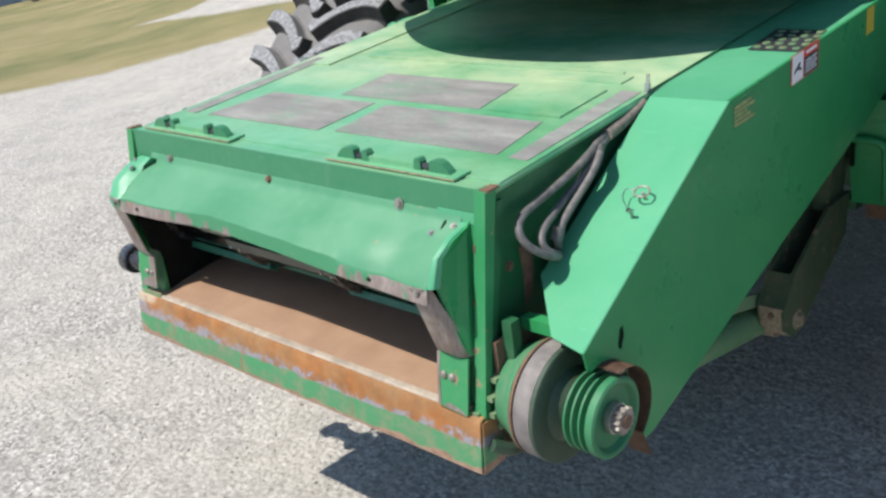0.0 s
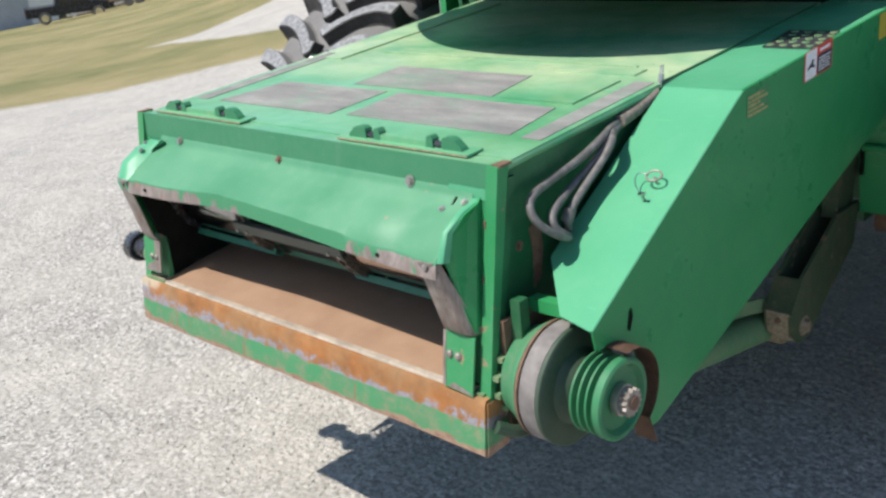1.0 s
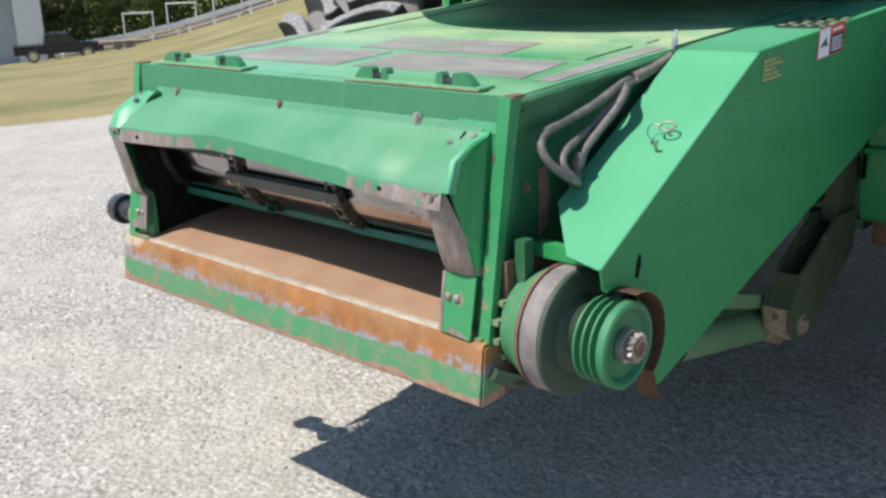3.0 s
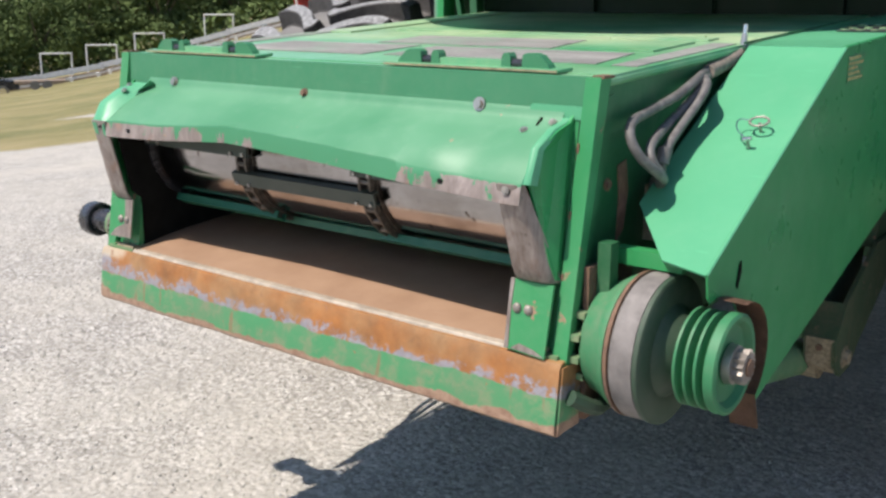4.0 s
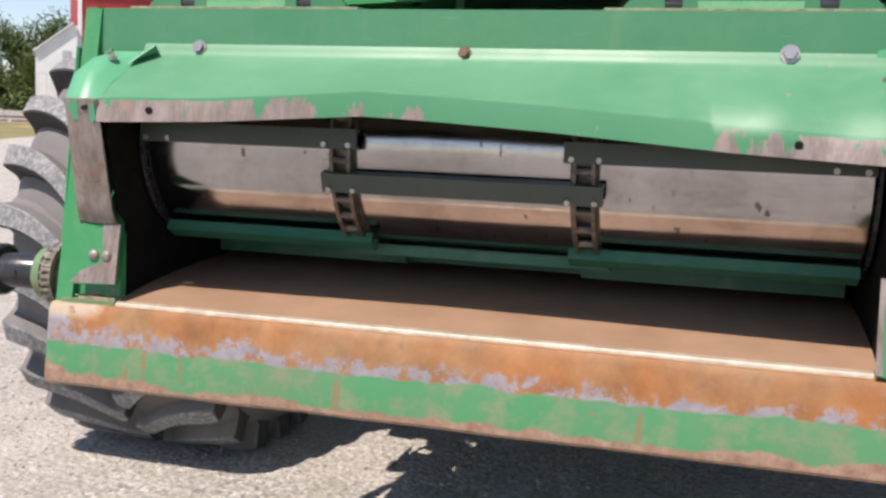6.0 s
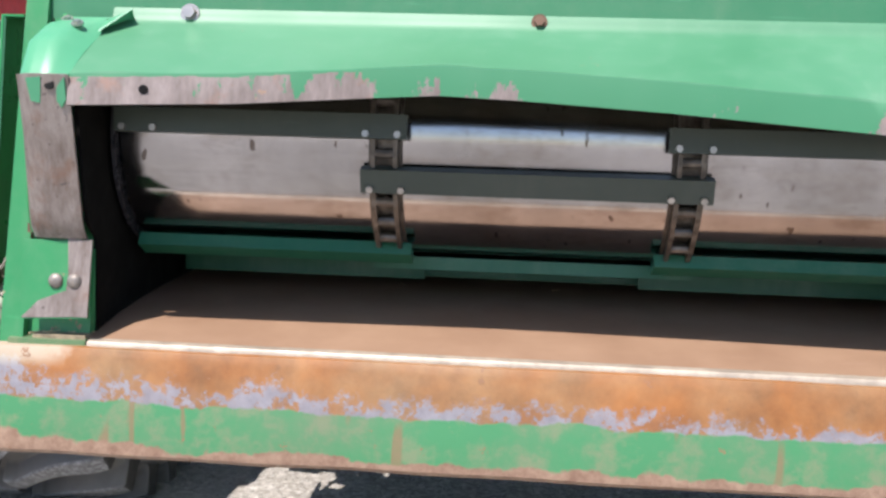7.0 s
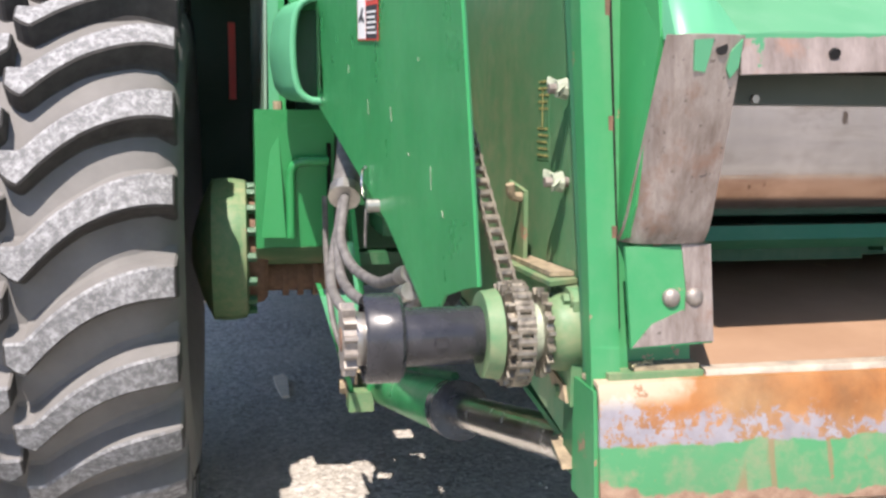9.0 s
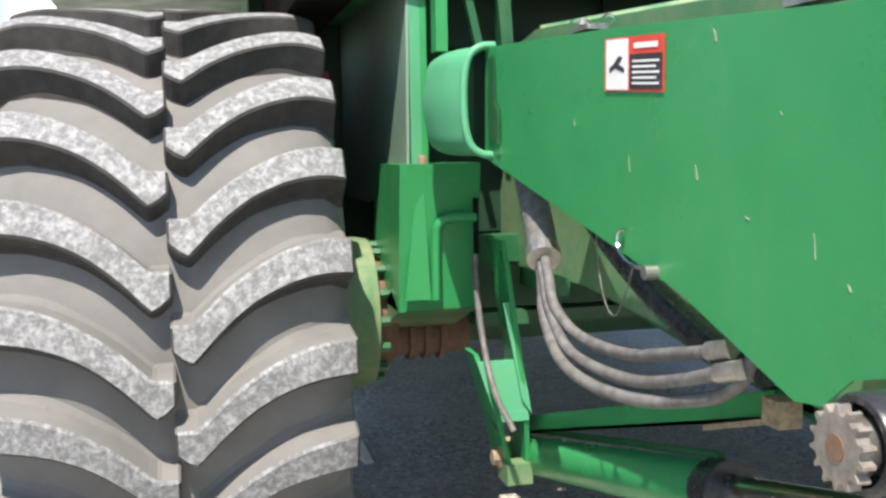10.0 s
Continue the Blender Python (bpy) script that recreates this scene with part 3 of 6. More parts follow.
def build_feeder():
    f = thing("feeder_house", "worn green combine feeder house with rusty front lip, raised", "feeder house")
    # roof, outer and inner sides, floor
    part("roof_panel", box(-0.79, 0.82, 0.1445, 0.2, 1.572, 1.5875, 0.0), "roof", f)
    part("roof_sheet", slab([(-0.79, 0.2, top_z(0.2)), (0.82, 0.2, top_z(0.2)), (0.82, 1.95, top_z(1.95)), (-0.79, 1.95, top_z(1.95))], (0, 0, -0.012), 0.0), "roof", f, "faded green roof sheet with rubbed dusty patches")
    for x0, x1, y0, y1 in ((-0.70, -0.60, 0.90, 1.86), (0.40, 0.70, 0.93, 1.0), (-0.5, 0.65, 1.02, 1.03), (0.42, 0.69, 0.63, 0.87)):
        part("raised_panel", slab([(x0, y0, top_z(y0) + 0.0005), (x1, y0, top_z(y0) + 0.0005), (x1, y1, top_z(y1) + 0.0005), (x0, y1, top_z(y1) + 0.0005)], (0, 0, 0.005), 0.002), "roof", f)
    for s in (-1, 1):
        X = 0.803 * s
        prof = [(0.035, 0.87), (0.10, 0.86), (0.45, 0.922), (1.60, 1.01), (2.40, 1.00), (2.40, 1.62), (1.95, top_z(1.95) - 0.012), (0.15, 1.575)]
        # right wall takes the darkened green: its shaded side is painted
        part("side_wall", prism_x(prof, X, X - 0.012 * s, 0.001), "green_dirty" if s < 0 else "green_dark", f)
        # inner wall is coloured black to stand for the unlit mouth
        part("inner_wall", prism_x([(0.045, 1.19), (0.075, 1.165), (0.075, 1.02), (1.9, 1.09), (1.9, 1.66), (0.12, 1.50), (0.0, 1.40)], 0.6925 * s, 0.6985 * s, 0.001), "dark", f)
        # roof edge folded over the side
        part("roof_edge", tube([((0.812 if s > 0 else -0.783), y, top_z(y) - 0.012) for y in (0.16, 0.7, 1.3, 1.94)], 0.012, 10, 4), "roof", f)
        if s > 0:
            part("mud_patch", slab([(0.8035, 0.262, 1.39), (0.8035, 0.30, 1.40), (0.8035, 0.315, 1.33), (0.8035, 0.30, 1.24), (0.8035, 0.268, 1.22), (0.8035, 0.272, 1.32)], (0.002, 0, 0), 0.0), "rust", f, "dried mud on the side wall")
            bolt(f, (0.803, 0.22, 1.354), (1, 0, 0), 0.010, 0.008, "rust")
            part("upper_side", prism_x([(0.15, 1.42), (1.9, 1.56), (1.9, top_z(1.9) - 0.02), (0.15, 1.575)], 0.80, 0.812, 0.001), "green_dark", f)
        # front frame column, folded
        col = [(face_y(0.845) + 0.0, 0.865), (face_y(1.585), 1.588), (face_y(1.585) + 0.042, 1.588), (face_y(0.845) + 0.016, 0.865)]
        part("front_column", prism_x(col, 0.792 * s, 0.828 * s, 0.004, 2), "green_chip", f)
        rail = [(face_y(0.845) + 0.014, 0.88), (face_y(1.585) + 0.042, 1.55), (face_y(1.585) + 0.068, 1.55), (face_y(0.845) + 0.036, 0.88)]
        # right flange likewise darkened to look shaded
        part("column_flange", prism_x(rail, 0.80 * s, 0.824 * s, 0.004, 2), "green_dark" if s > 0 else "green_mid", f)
        inner = [(face_y(1.0) + 0.012, 0.985), (face_y(1.585) + 0.006, 1.56), (face_y(1.585) + 0.02, 1.56), (face_y(1.0) + 0.03, 0.985)]
        part("front_plate", prism_x(inner, 0.695 * s, 0.792 * s, 0.002), "green_chip", f)
        gap = [(face_y(1.06) + 0.0105, 1.06), (face_y(1.5) + 0.0065, 1.50), (face_y(1.5) + 0.009, 1.50), (face_y(1.06) + 0.013, 1.06)]
        part("seam", prism_x(gap, 0.7850 * s, 0.7875 * s, 0.0), "void", f)
        for z in (1.17, 1.30, 1.44):
            part("rust_dab", box(min(0.7915 * s, 0.797 * s), max(0.7915 * s, 0.797 * s), face_y(z) - 0.0022, face_y(z) + 0.004, z - 0.016, z + 0.014, 0.001), "rust", f)
        part("rust_cap", box(min(0.805 * s, 0.832 * s), max(0.805 * s, 0.832 * s), face_y(1.585) + 0.004, face_y(1.585) + 0.05, 1.586, 1.592, 0.002), "rust", f)
        # drain strip and slot plate beside the floor
        part("corner_block", box(min(0.69 * s, 0.81 * s), max(0.69 * s, 0.81 * s), 0.027, 0.10, 0.988, 1.013, 0.006), "green_light", f)
        part("corner_grime", box(min(0.693 * s, 0.775 * s), max(0.693 * s, 0.775 * s), 0.034, 0.075, 1.012, 1.020, 0.003), "grime", f)
    # hood over the opening
    # ridge is darkened by colour for the weaker light on its front
    part("ridge_plate", slab([(-0.826, 0.1305, 1.497), (0.826, 0.1305, 1.497), (0.826, 0.1375, 1.589), (-0.826, 0.1375, 1.589)], (0, 0.006, 0), 0.002), "green_mid", f)
    xs = [-0.690 + 1.436 * i / 96 for i in range(97)]
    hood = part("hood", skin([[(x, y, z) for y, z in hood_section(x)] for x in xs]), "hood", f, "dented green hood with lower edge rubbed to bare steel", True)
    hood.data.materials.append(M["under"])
    # inward faces get the dark colour in place of natural shade
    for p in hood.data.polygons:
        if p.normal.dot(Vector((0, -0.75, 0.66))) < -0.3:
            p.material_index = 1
    for x in (-0.579, 0.541):
        part("slot", rod((x, -0.0345, hood_low(x) + 0.020), (x, -0.0305, hood_low(x) + 0.0215), 0.0065, None, 12), "void", hood)
    for x, z, r in ((-0.568, 1.512, 0.0105), (-0.032, 1.510, 0.0085), (0.526, 1.517, 0.0112)):
        y = 0.1275
        part("bolt_stain", rod((x, y + 0.001, z - 0.006), (x, y - 0.0012, z - 0.0065), r * 1.35, None, 14), "rust", hood)
        bolt(hood, (x, y, z), (0, -1, 0.15), r, 0.010, "rust" if r < 0.009 else "steel")
    part("end_tab", slab([(0.660, 0.1275, 1.500), (0.792, 0.1275, 1.500), (0.792, 0.1290, 1.522), (0.786, 0.1295, 1.527), (0.666, 0.1295, 1.527), (0.660, 0.1290, 1.522)], (0, 0.003, 0), 0.001), "green_pale", f)
    part("bent_corner", slab([(-0.700, 0.122, 1.498), (-0.655, 0.122, 1.500), (-0.650, 0.100, 1.512), (-0.690, 0.070, 1.474)], (0, 0.002, 0.003), 0.001), "green_pale", f)
    # end caps and the bare wear plates below them
    for s in (-1, 1):
        a, b = 0.6895, 0.768
        if s > 0:
            a = 0.7455
        flat = hood_section(0.69 * s, False)[3:8]
        full = [(0.124, 1.503), (0.116, 1.499), (0.060, 1.486), (0.000, 1.452), flat[4]]

        def blend(k):
            return [(p[0] + (q[0] - p[0]) * k, p[1] + (q[1] - p[1]) * k) for p, q in zip(flat, full)]

        secs = []
        for k in range(7):
            x = (a + (b - 0.012 - a) * k / 6) * s
            secs.append([(x, y, z) for y, z in blend(min(1.0, k / 3))])
        secs.append([((b - 0.004) * s, y + 0.006, z - 0.001) for y, z in full])
        secs.append([(b * s, max(y + 0.02, 0.0), z - 0.005) for y, z in full])
        cap = part("hood_end", skin(secs), "green_pale", f, "", True)
        for dx, y, z in ((0.674, 0.086, 1.4745), (0.728, 0.113, 1.4925)) if s > 0 else ((0.716, 0.058, 1.484), (0.750, 0.098, 1.4945)):
            bolt(cap, (dx * s, y, z), (0, -0.5, 0.86), 0.0065, 0.006, "steel")
        top = 1.402 if s < 0 else 1.378
        wide, flare = (0.762, 0.014) if s < 0 else (0.738, 0.044)

        def edge_x(z):
            """Outer bend of the wear plate and cheek at a given height."""
            if z > top:
                return wide + (0.762 - wide) * min(1.0, (z - top) / 0.10)
            return wide + flare * (top - z) / (top - 1.165)

        cheek = [(0.128, 1.508), (0.116, 1.495), (0.064, 1.480), (0.014, 1.448), (0.004, top), (0.034, 1.21), (0.048, 1.172), (0.075, 1.165), (0.09, 1.2), (0.135, 1.508)]
        part("cheek", slab([((edge_x(z) + 0.002) * s, y, z) for y, z in cheek], (0.0065 * s, 0, 0), 0.001), "green", f)
        # wear plate with a rounded outer fold and a blunt foot
        secs = []
        for k in range(15):
            u = k / 14
            z = top - (top - 1.165) * u
            wob = 0.003 * noise.noise((z * 16, s * 3.0, 0.5))
            foot = max(0.0, (1.195 - z) / 0.03)
            in_x = 0.688 + (0.004 if s < 0 else 0.010) * u
            yb = -0.034 + 0.062 * u + 0.010 * foot**2
            xo = edge_x(z)
            secs.append([(in_x * s, yb + 0.004, z), (in_x * s, yb, z), (0.5 * (in_x + xo) * s, yb - 0.003 + wob, z), ((xo - 0.012) * s, yb + wob, z), ((xo - 0.003) * s, yb + 0.004, z),
                         ((xo + 0.004) * s, yb + 0.014, z), ((xo + 0.010) * s, yb + 0.018 + 0.022 * u, z)])
        wp = part("wear_plate", skin(secs, 0.005), "worn", f, "bare scuffed steel wear plate with rust streaks", True)
        part("hole", rod((0.715 * s, -0.0337, top - 0.014), (0.715 * s, -0.026, top - 0.014), 0.0075, None, 12), "void", wp)
        if s < 0:
            for pts in ([(-0.748, -0.006), (-0.726, -0.004), (-0.728, -0.022), (-0.731, -0.040), (-0.744, -0.038)], [(-0.704, -0.018), (-0.692, -0.004), (-0.692, -0.034), (-0.700, -0.046), (-0.706, -0.036)]):
                part("paint_patch", slab([(x, -0.0385 - 0.26 * d, top + d) for x, d in pts], (0, 0.006, 0), 0.0), "green_pale", wp, "leftover green paint")
        if s > 0:
            bolt(wp, (0.712, -0.032, top - 0.012), (0, -1, 0), 0.0065, 0.005)
        lp = [(0.684, 1.162), (0.684, 1.048 if s < 0 else 1.012), (0.786, 1.044 if s < 0 else 1.006), (0.790, 1.162)]
        lower = part("lower_plate", slab([(x * s, 0.012 + 0.16 * (z - 1.0), z) for x, z in lp], (0, 0.006, 0), 0.002), "green_chip", f)
        part("bare_strip", slab([(x * s, 0.0105 + 0.16 * (z - 1.0), z) for x, z in ((0.683, 1.164), (0.683, 1.050 if s < 0 else 1.014), (0.722 if s < 0 else 0.694, 1.050 if s < 0 else 1.014), (0.716 if s < 0 else 0.691, 1.11), (0.720 if s < 0 else 0.693, 1.164))], (0, 0.003, 0), 0.001), "worn", lower)
        part("bare_strip", slab([(x * s, 0.0108 + 0.16 * (z - 1.0), z) for x, z in ((0.70, 1.050 if s < 0 else 1.014), (0.785, 1.046 if s < 0 else 1.009), (0.76, 1.072 if s < 0 else 1.02), (0.72, 1.088 if s < 0 else 1.028))], (0, 0.003, 0), 0.001), "worn", lower)
        for x in (0.706, 0.735):
            p = Vector((x * s, 0.0275, 1.102))
            bm = bmesh.new()
            bmesh.ops.create_uvsphere(bm, u_segments=14, v_segments=8, radius=0.0115, matrix=Matrix.Translation(p) @ Matrix.Diagonal((1, 0.7, 1, 1)))
            part("dome_bolt", bm, "gear", lower, "", True)
    # front lip
    n = 40
    prof = [(0.06, 0.850), (0.022, 0.843), (0.006, 0.845), (-0.002, 0.852), (-0.003, 0.866), (0.006, 0.93), (0.012, 0.990), (0.019, 1.004), (0.030, 1.0065), (0.075, 1.003)]
    secs = [[(-0.826 + 1.652 * i / n, y + 0.0025 * noise.noise((i * 0.35, z * 9, 0)), z + 0.002 * noise.noise((i * 0.3, 4.4, y * 20))) for y, z in prof] for i in range(n + 1)]
    part("front_lip", skin(secs, 0.006), "lip", f, "orange rust and scraped green paint on the lower lip", True)
    for s in (-1, 1):
        part("lip_end", prism_x([(0.004, 0.848), (0.02, 0.995), (0.09, 0.995), (0.09, 0.85)], 0.8265 * s, 0.831 * s, 0.001), "lip" if s > 0 else "green_chip", f)
    part("lip_beam", box(-0.82, 0.82, 0.055, 0.16, 0.855, 0.985, 0.006), "green_dark", f)
    secs = [[(x, 0.026, 1.004), (x, 0.0265, 1.0095), (x, 0.029, 1.0128), (x, 0.034, 1.0138), (x, 0.05, 1.0145)] for x in (-0.687, -0.3, 0.0, 0.3, 0.684)]
    part("floor_edge", skin(secs, 0.004), "edge", f, "rubbed bright steel edge of the floor", True)
    ramp = [(0.046, 1.0145), (0.10, 1.025), (0.16, 1.036), (0.24, 1.046), (0.36, 1.058), (0.60, 1.070), (1.9, 1.105)]
    part("floor_plate", skin([[(x, y, z) for y, z in ramp] for x in (-0.70, -0.35, 0.0, 0.35, 0.70)], 0.006), "floorplate", f, "dusty brown steel floor, rubbed bright at the mouth", True)
    part("belly_panel", slab([(-0.80, 0.10, 0.862), (0.80, 0.10, 0.862), (0.80, 1.95, 1.06), (-0.80, 1.95, 1.06)], (0, 0, -0.01), 0.0), "green_dark", f)
    # black panel closes the mouth, darkness put into its colour
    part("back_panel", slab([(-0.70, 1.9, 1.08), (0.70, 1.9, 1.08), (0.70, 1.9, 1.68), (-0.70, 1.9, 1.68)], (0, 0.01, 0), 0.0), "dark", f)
    # hinge blocks on the ridge: rounded outer lobes, two lugs and a bar
    for x0, x1 in ((-0.715, -0.285), (0.240, 0.675)):
        base = part("hinge", slab([(x0 - 0.03, 0.162, 1.5905), (x1 + 0.03, 0.162, 1.5905), (x1 + 0.03, 0.225, 1.594), (x0 - 0.03, 0.225, 1.594)], (0, 0, 0.006), 0.002), "green_top", f)
        part("hinge_edge", slab([(x0 - 0.029, 0.1605, 1.5915), (x1 + 0.029, 0.1605, 1.5915), (x1 + 0.029, 0.1605, 1.5955), (x0 - 0.029, 0.1605, 1.5955)], (0, 0.0015, 0), 0.0), "grime", base, "rubbed tan edge of the hinge plate")
        lobe = [(0.0, 0.0), (0.006, 0.010), (0.026, 0.028), (0.040, 0.033), (0.062, 0.033), (0.072, 0.028), (0.074, 0.0)]
        stub = [(0.104, 0.0), (0.105, 0.024), (0.111, 0.032), (0.122, 0.032), (0.128, 0.024), (0.130, 0.0)]
        for sgn, e in ((1, x0), (-1, x1)):
            for shape, nm in ((lobe, "hinge_lobe"), (stub, "hinge_lug")):
                part(nm, slab([(e + sgn * u, 0.180, 1.5965 + v) for u, v in shape], (0, 0.026, 0), 0.004, 2), "green_mid", base)
            part("hinge_pin", rod((e + sgn * 0.070, 0.193, 1.6055), (e + sgn * 0.106, 0.193, 1.6055), 0.010, None, 12, 0.002), "black", base)
        part("hinge_bar", box(x0 + 0.128, x1 - 0.128, 0.182, 0.206, 1.597, 1.6125, 0.004), "green_top", base)
    # wide grip strips glued to the roof
    for pts in ([(-0.62, 0.34), (-0.03, 0.34), (-0.03, 0.595), (-0.56, 0.595)], [(0.04, 0.35), (0.69, 0.35), (0.66, 0.59), (0.03, 0.59)],
                [(-0.24, 0.635), (0.385, 0.635), (0.36, 0.865), (-0.24, 0.865)], [(0.735, 0.34), (0.80, 0.34), (0.80, 0.88), (0.735, 0.88)], [(-0.76, 0.34), (-0.69, 0.34), (-0.69, 0.98), (-0.76, 0.98)]):
        part("grip_strip", slab([(x, y, top_z(y) + 0.0005) for x, y in pts], (0, 0, 0.0016), 0.0), "pad", f, "worn grey grip strip")
    # bare seam and fitting at the roof's edge
    part("roof_seam", tube([(0.822, 0.88, top_z(0.88) + 0.004), (0.825, 1.4, top_z(1.4) + 0.004), (0.826, 1.9, top_z(1.9) + 0.004)], 0.003, 8, 4), "green_dark", f)
    # side bolts with ears, left side
    for y, z in ((0.205, 1.348), (0.215, 1.226)):
        b = part("clamp_stud", rod((-0.80, y, z), (-0.836, y, z), 0.007, None, 10, 0.001), "gear", f)
        part("wing_nut", rod((-0.812, y, z), (-0.826, y, z), 0.015, 0.011, 10, 0.002), "wing", b, "pale painted wing nut")
        for d in (-1, 1):
            part("wing", slab([(-0.816, y + d * 0.008, z - 0.004), (-0.832, y + d * 0.017, z + d * 0.007 - 0.004), (-0.832, y + d * 0.020, z + d * 0.010 + 0.006), (-0.816, y + d * 0.010, z + 0.008)], (0.004, 0, 0), 0.001), "wing", b)
    part("ledge", slab([(-0.85, 0.135, 1.100), (-0.806, 0.155, 1.100), (-0.806, 0.40, 1.092), (-0.85, 0.40, 1.092)], (0, 0, 0.006), 0.001), "green_light", f)
    part("ledge_dirt", slab([(-0.84, 0.17, 1.107), (-0.807, 0.17, 1.107), (-0.807, 0.38, 1.099), (-0.835, 0.38, 1.099)], (0, 0, 0.006), 0.002), "grime", f)
    # worn yellow instruction decal: unreadable bars
    dec = part("decal", slab([(-0.8033, 0.300, 1.250), (-0.8033, 0.360, 1.250), (-0.8033, 0.366, 1.370), (-0.8033, 0.307, 1.370)], (-0.0004, 0, 0), 0.0), "green_dirty", f, "flaked yellow instruction decal")
    for k in range(12):
        if k in (5, 6):
            continue
        z = 1.255 + k * 0.0095
        y0, y1 = 0.303 + 0.004 * (k % 3), 0.357 - 0.005 * (k % 2)
        part("text_bar", slab([(-0.8040, y0, z), (-0.8040, y1, z), (-0.8040, y1, z + 0.003), (-0.8040, y0, z + 0.003)], (-0.0004, 0, 0), 0.0), "yellow", dec)
    part("text_bar", slab([(-0.8046, 0.330, 1.297), (-0.8046, 0.335, 1.297), (-0.8046, 0.335, 1.352), (-0.8046, 0.330, 1.352)], (-0.0004, 0, 0), 0.0), "yellow", dec)


build_feeder()


# ---- conveyor inside ----
DR_Y, DR_Z, DR_R = 0.305, 1.332, 0.19


def build_conveyor():
    c = thing("feeder_conveyor", "polished steel feeder drum with slatted chain conveyor", "conveyor")
    part("drum", lathe([(-0.676, 0.05), (-0.676, DR_R - 0.004), (-0.672, DR_R), (0.672, DR_R), (0.676, DR_R - 0.004), (0.676, 0.05)], DR_Y, DR_Z, 72), "drum", c, "worn polished steel drum", True)
    for s in (-1, 1):
        for x, r in ((0.678, 0.012),):
            part("end_ring", lathe([(x * s, 0.05), (x * s, DR_R + r), ((x + 0.006) * s, DR_R + r), ((x + 0.006) * s, 0.05)], DR_Y, DR_Z, 56), "black", c)
    lines = (-0.675, -0.257, 0.199, 0.675)
    # one chain link: two side bars and a roller
    for x in lines[1:3]:
        part("chain_guard", lathe([(x - 0.026, DR_R + 0.001), (x - 0.026, DR_R + 0.003), (x + 0.026, DR_R + 0.003), (x + 0.026, DR_R + 0.001)], DR_Y, DR_Z, 48), "chain", c)
    link_mesh = None
    pitch = 11.0
    for x in lines[1:3]:
        for k in range(17):
            a = radians(95 + k * pitch)
            R = DR_R + 0.012
            if link_mesh is None:
                bm = bmesh.new()
                for sx in (-1, 1):
                    add_box(bm, sx * 0.017 - 0.0035, sx * 0.017 + 0.0035, -0.008, 0.008, -0.021, 0.021)
                soften(bm, 0.002, 1)
                add_rod(bm, (-0.021, 0, 0.014), (0.021, 0, 0.014), 0.008, None, 10)
                link = part("chain_link", bm, "chain", c)
                link_mesh = link.data
            else:
                link = new("chain_link", link_mesh)
                link.parent = c
            link.matrix_local = Matrix.Translation((x, DR_Y + R * math.cos(a), DR_Z + R * math.sin(a))) @ Matrix.Rotation(a, 4, "X")
    # slats between the chains
    def slat(x0, x1, y, z, a, mat="green_slat"):
        bm = bmesh.new()
        h = 0.0185
        add_slab(bm, [(x0, -0.003, -h), (x0, -0.003, h), (x0, 0.018, h), (x0, 0.018, h - 0.005), (x0, 0.003, h - 0.005), (x0, 0.003, -h + 0.005), (x0, 0.018, -h + 0.005), (x0, 0.018, -h)], (x1 - x0, 0, 0))
        soften(bm, 0.0015, 1)
        s = part("slat", bm, mat, c, "dark green steel slat with worn edges")
        s.matrix_local = Matrix.Translation((0, y, z)) @ Matrix.Rotation(a, 4, "X")
        for xb in (x0 + 0.014, x0 + 0.062, x1 - 0.062, x1 - 0.014):
            if abs(xb) < 0.66 and mat == "slat_grey":
                bolt(s, (xb, -0.003, -0.012), (0, -1, 0), 0.006, 0.005, "steel", "rivet", False)
    R = DR_R + 0.026
    bays = [(-0.672, -0.222), (-0.292, 0.234), (0.164, 0.672)]
    for (x0, x1), deg in zip(bays, (176, 198, 178)):
        for d in (deg, deg + 66):
            a = radians(d)
            slat(x0, x1, DR_Y + R * math.cos(a), DR_Z + R * math.sin(a), a - math.pi, "slat_grey" if d == deg else "green_slat")
    for (x0, x1), y in zip(bays, (0.42, 0.46, 0.40)):
        slat(x0, x1, y, 1.100, 0.0)
        slat(x0, x1, y + 0.42, 1.115, 0.0)


build_conveyor()


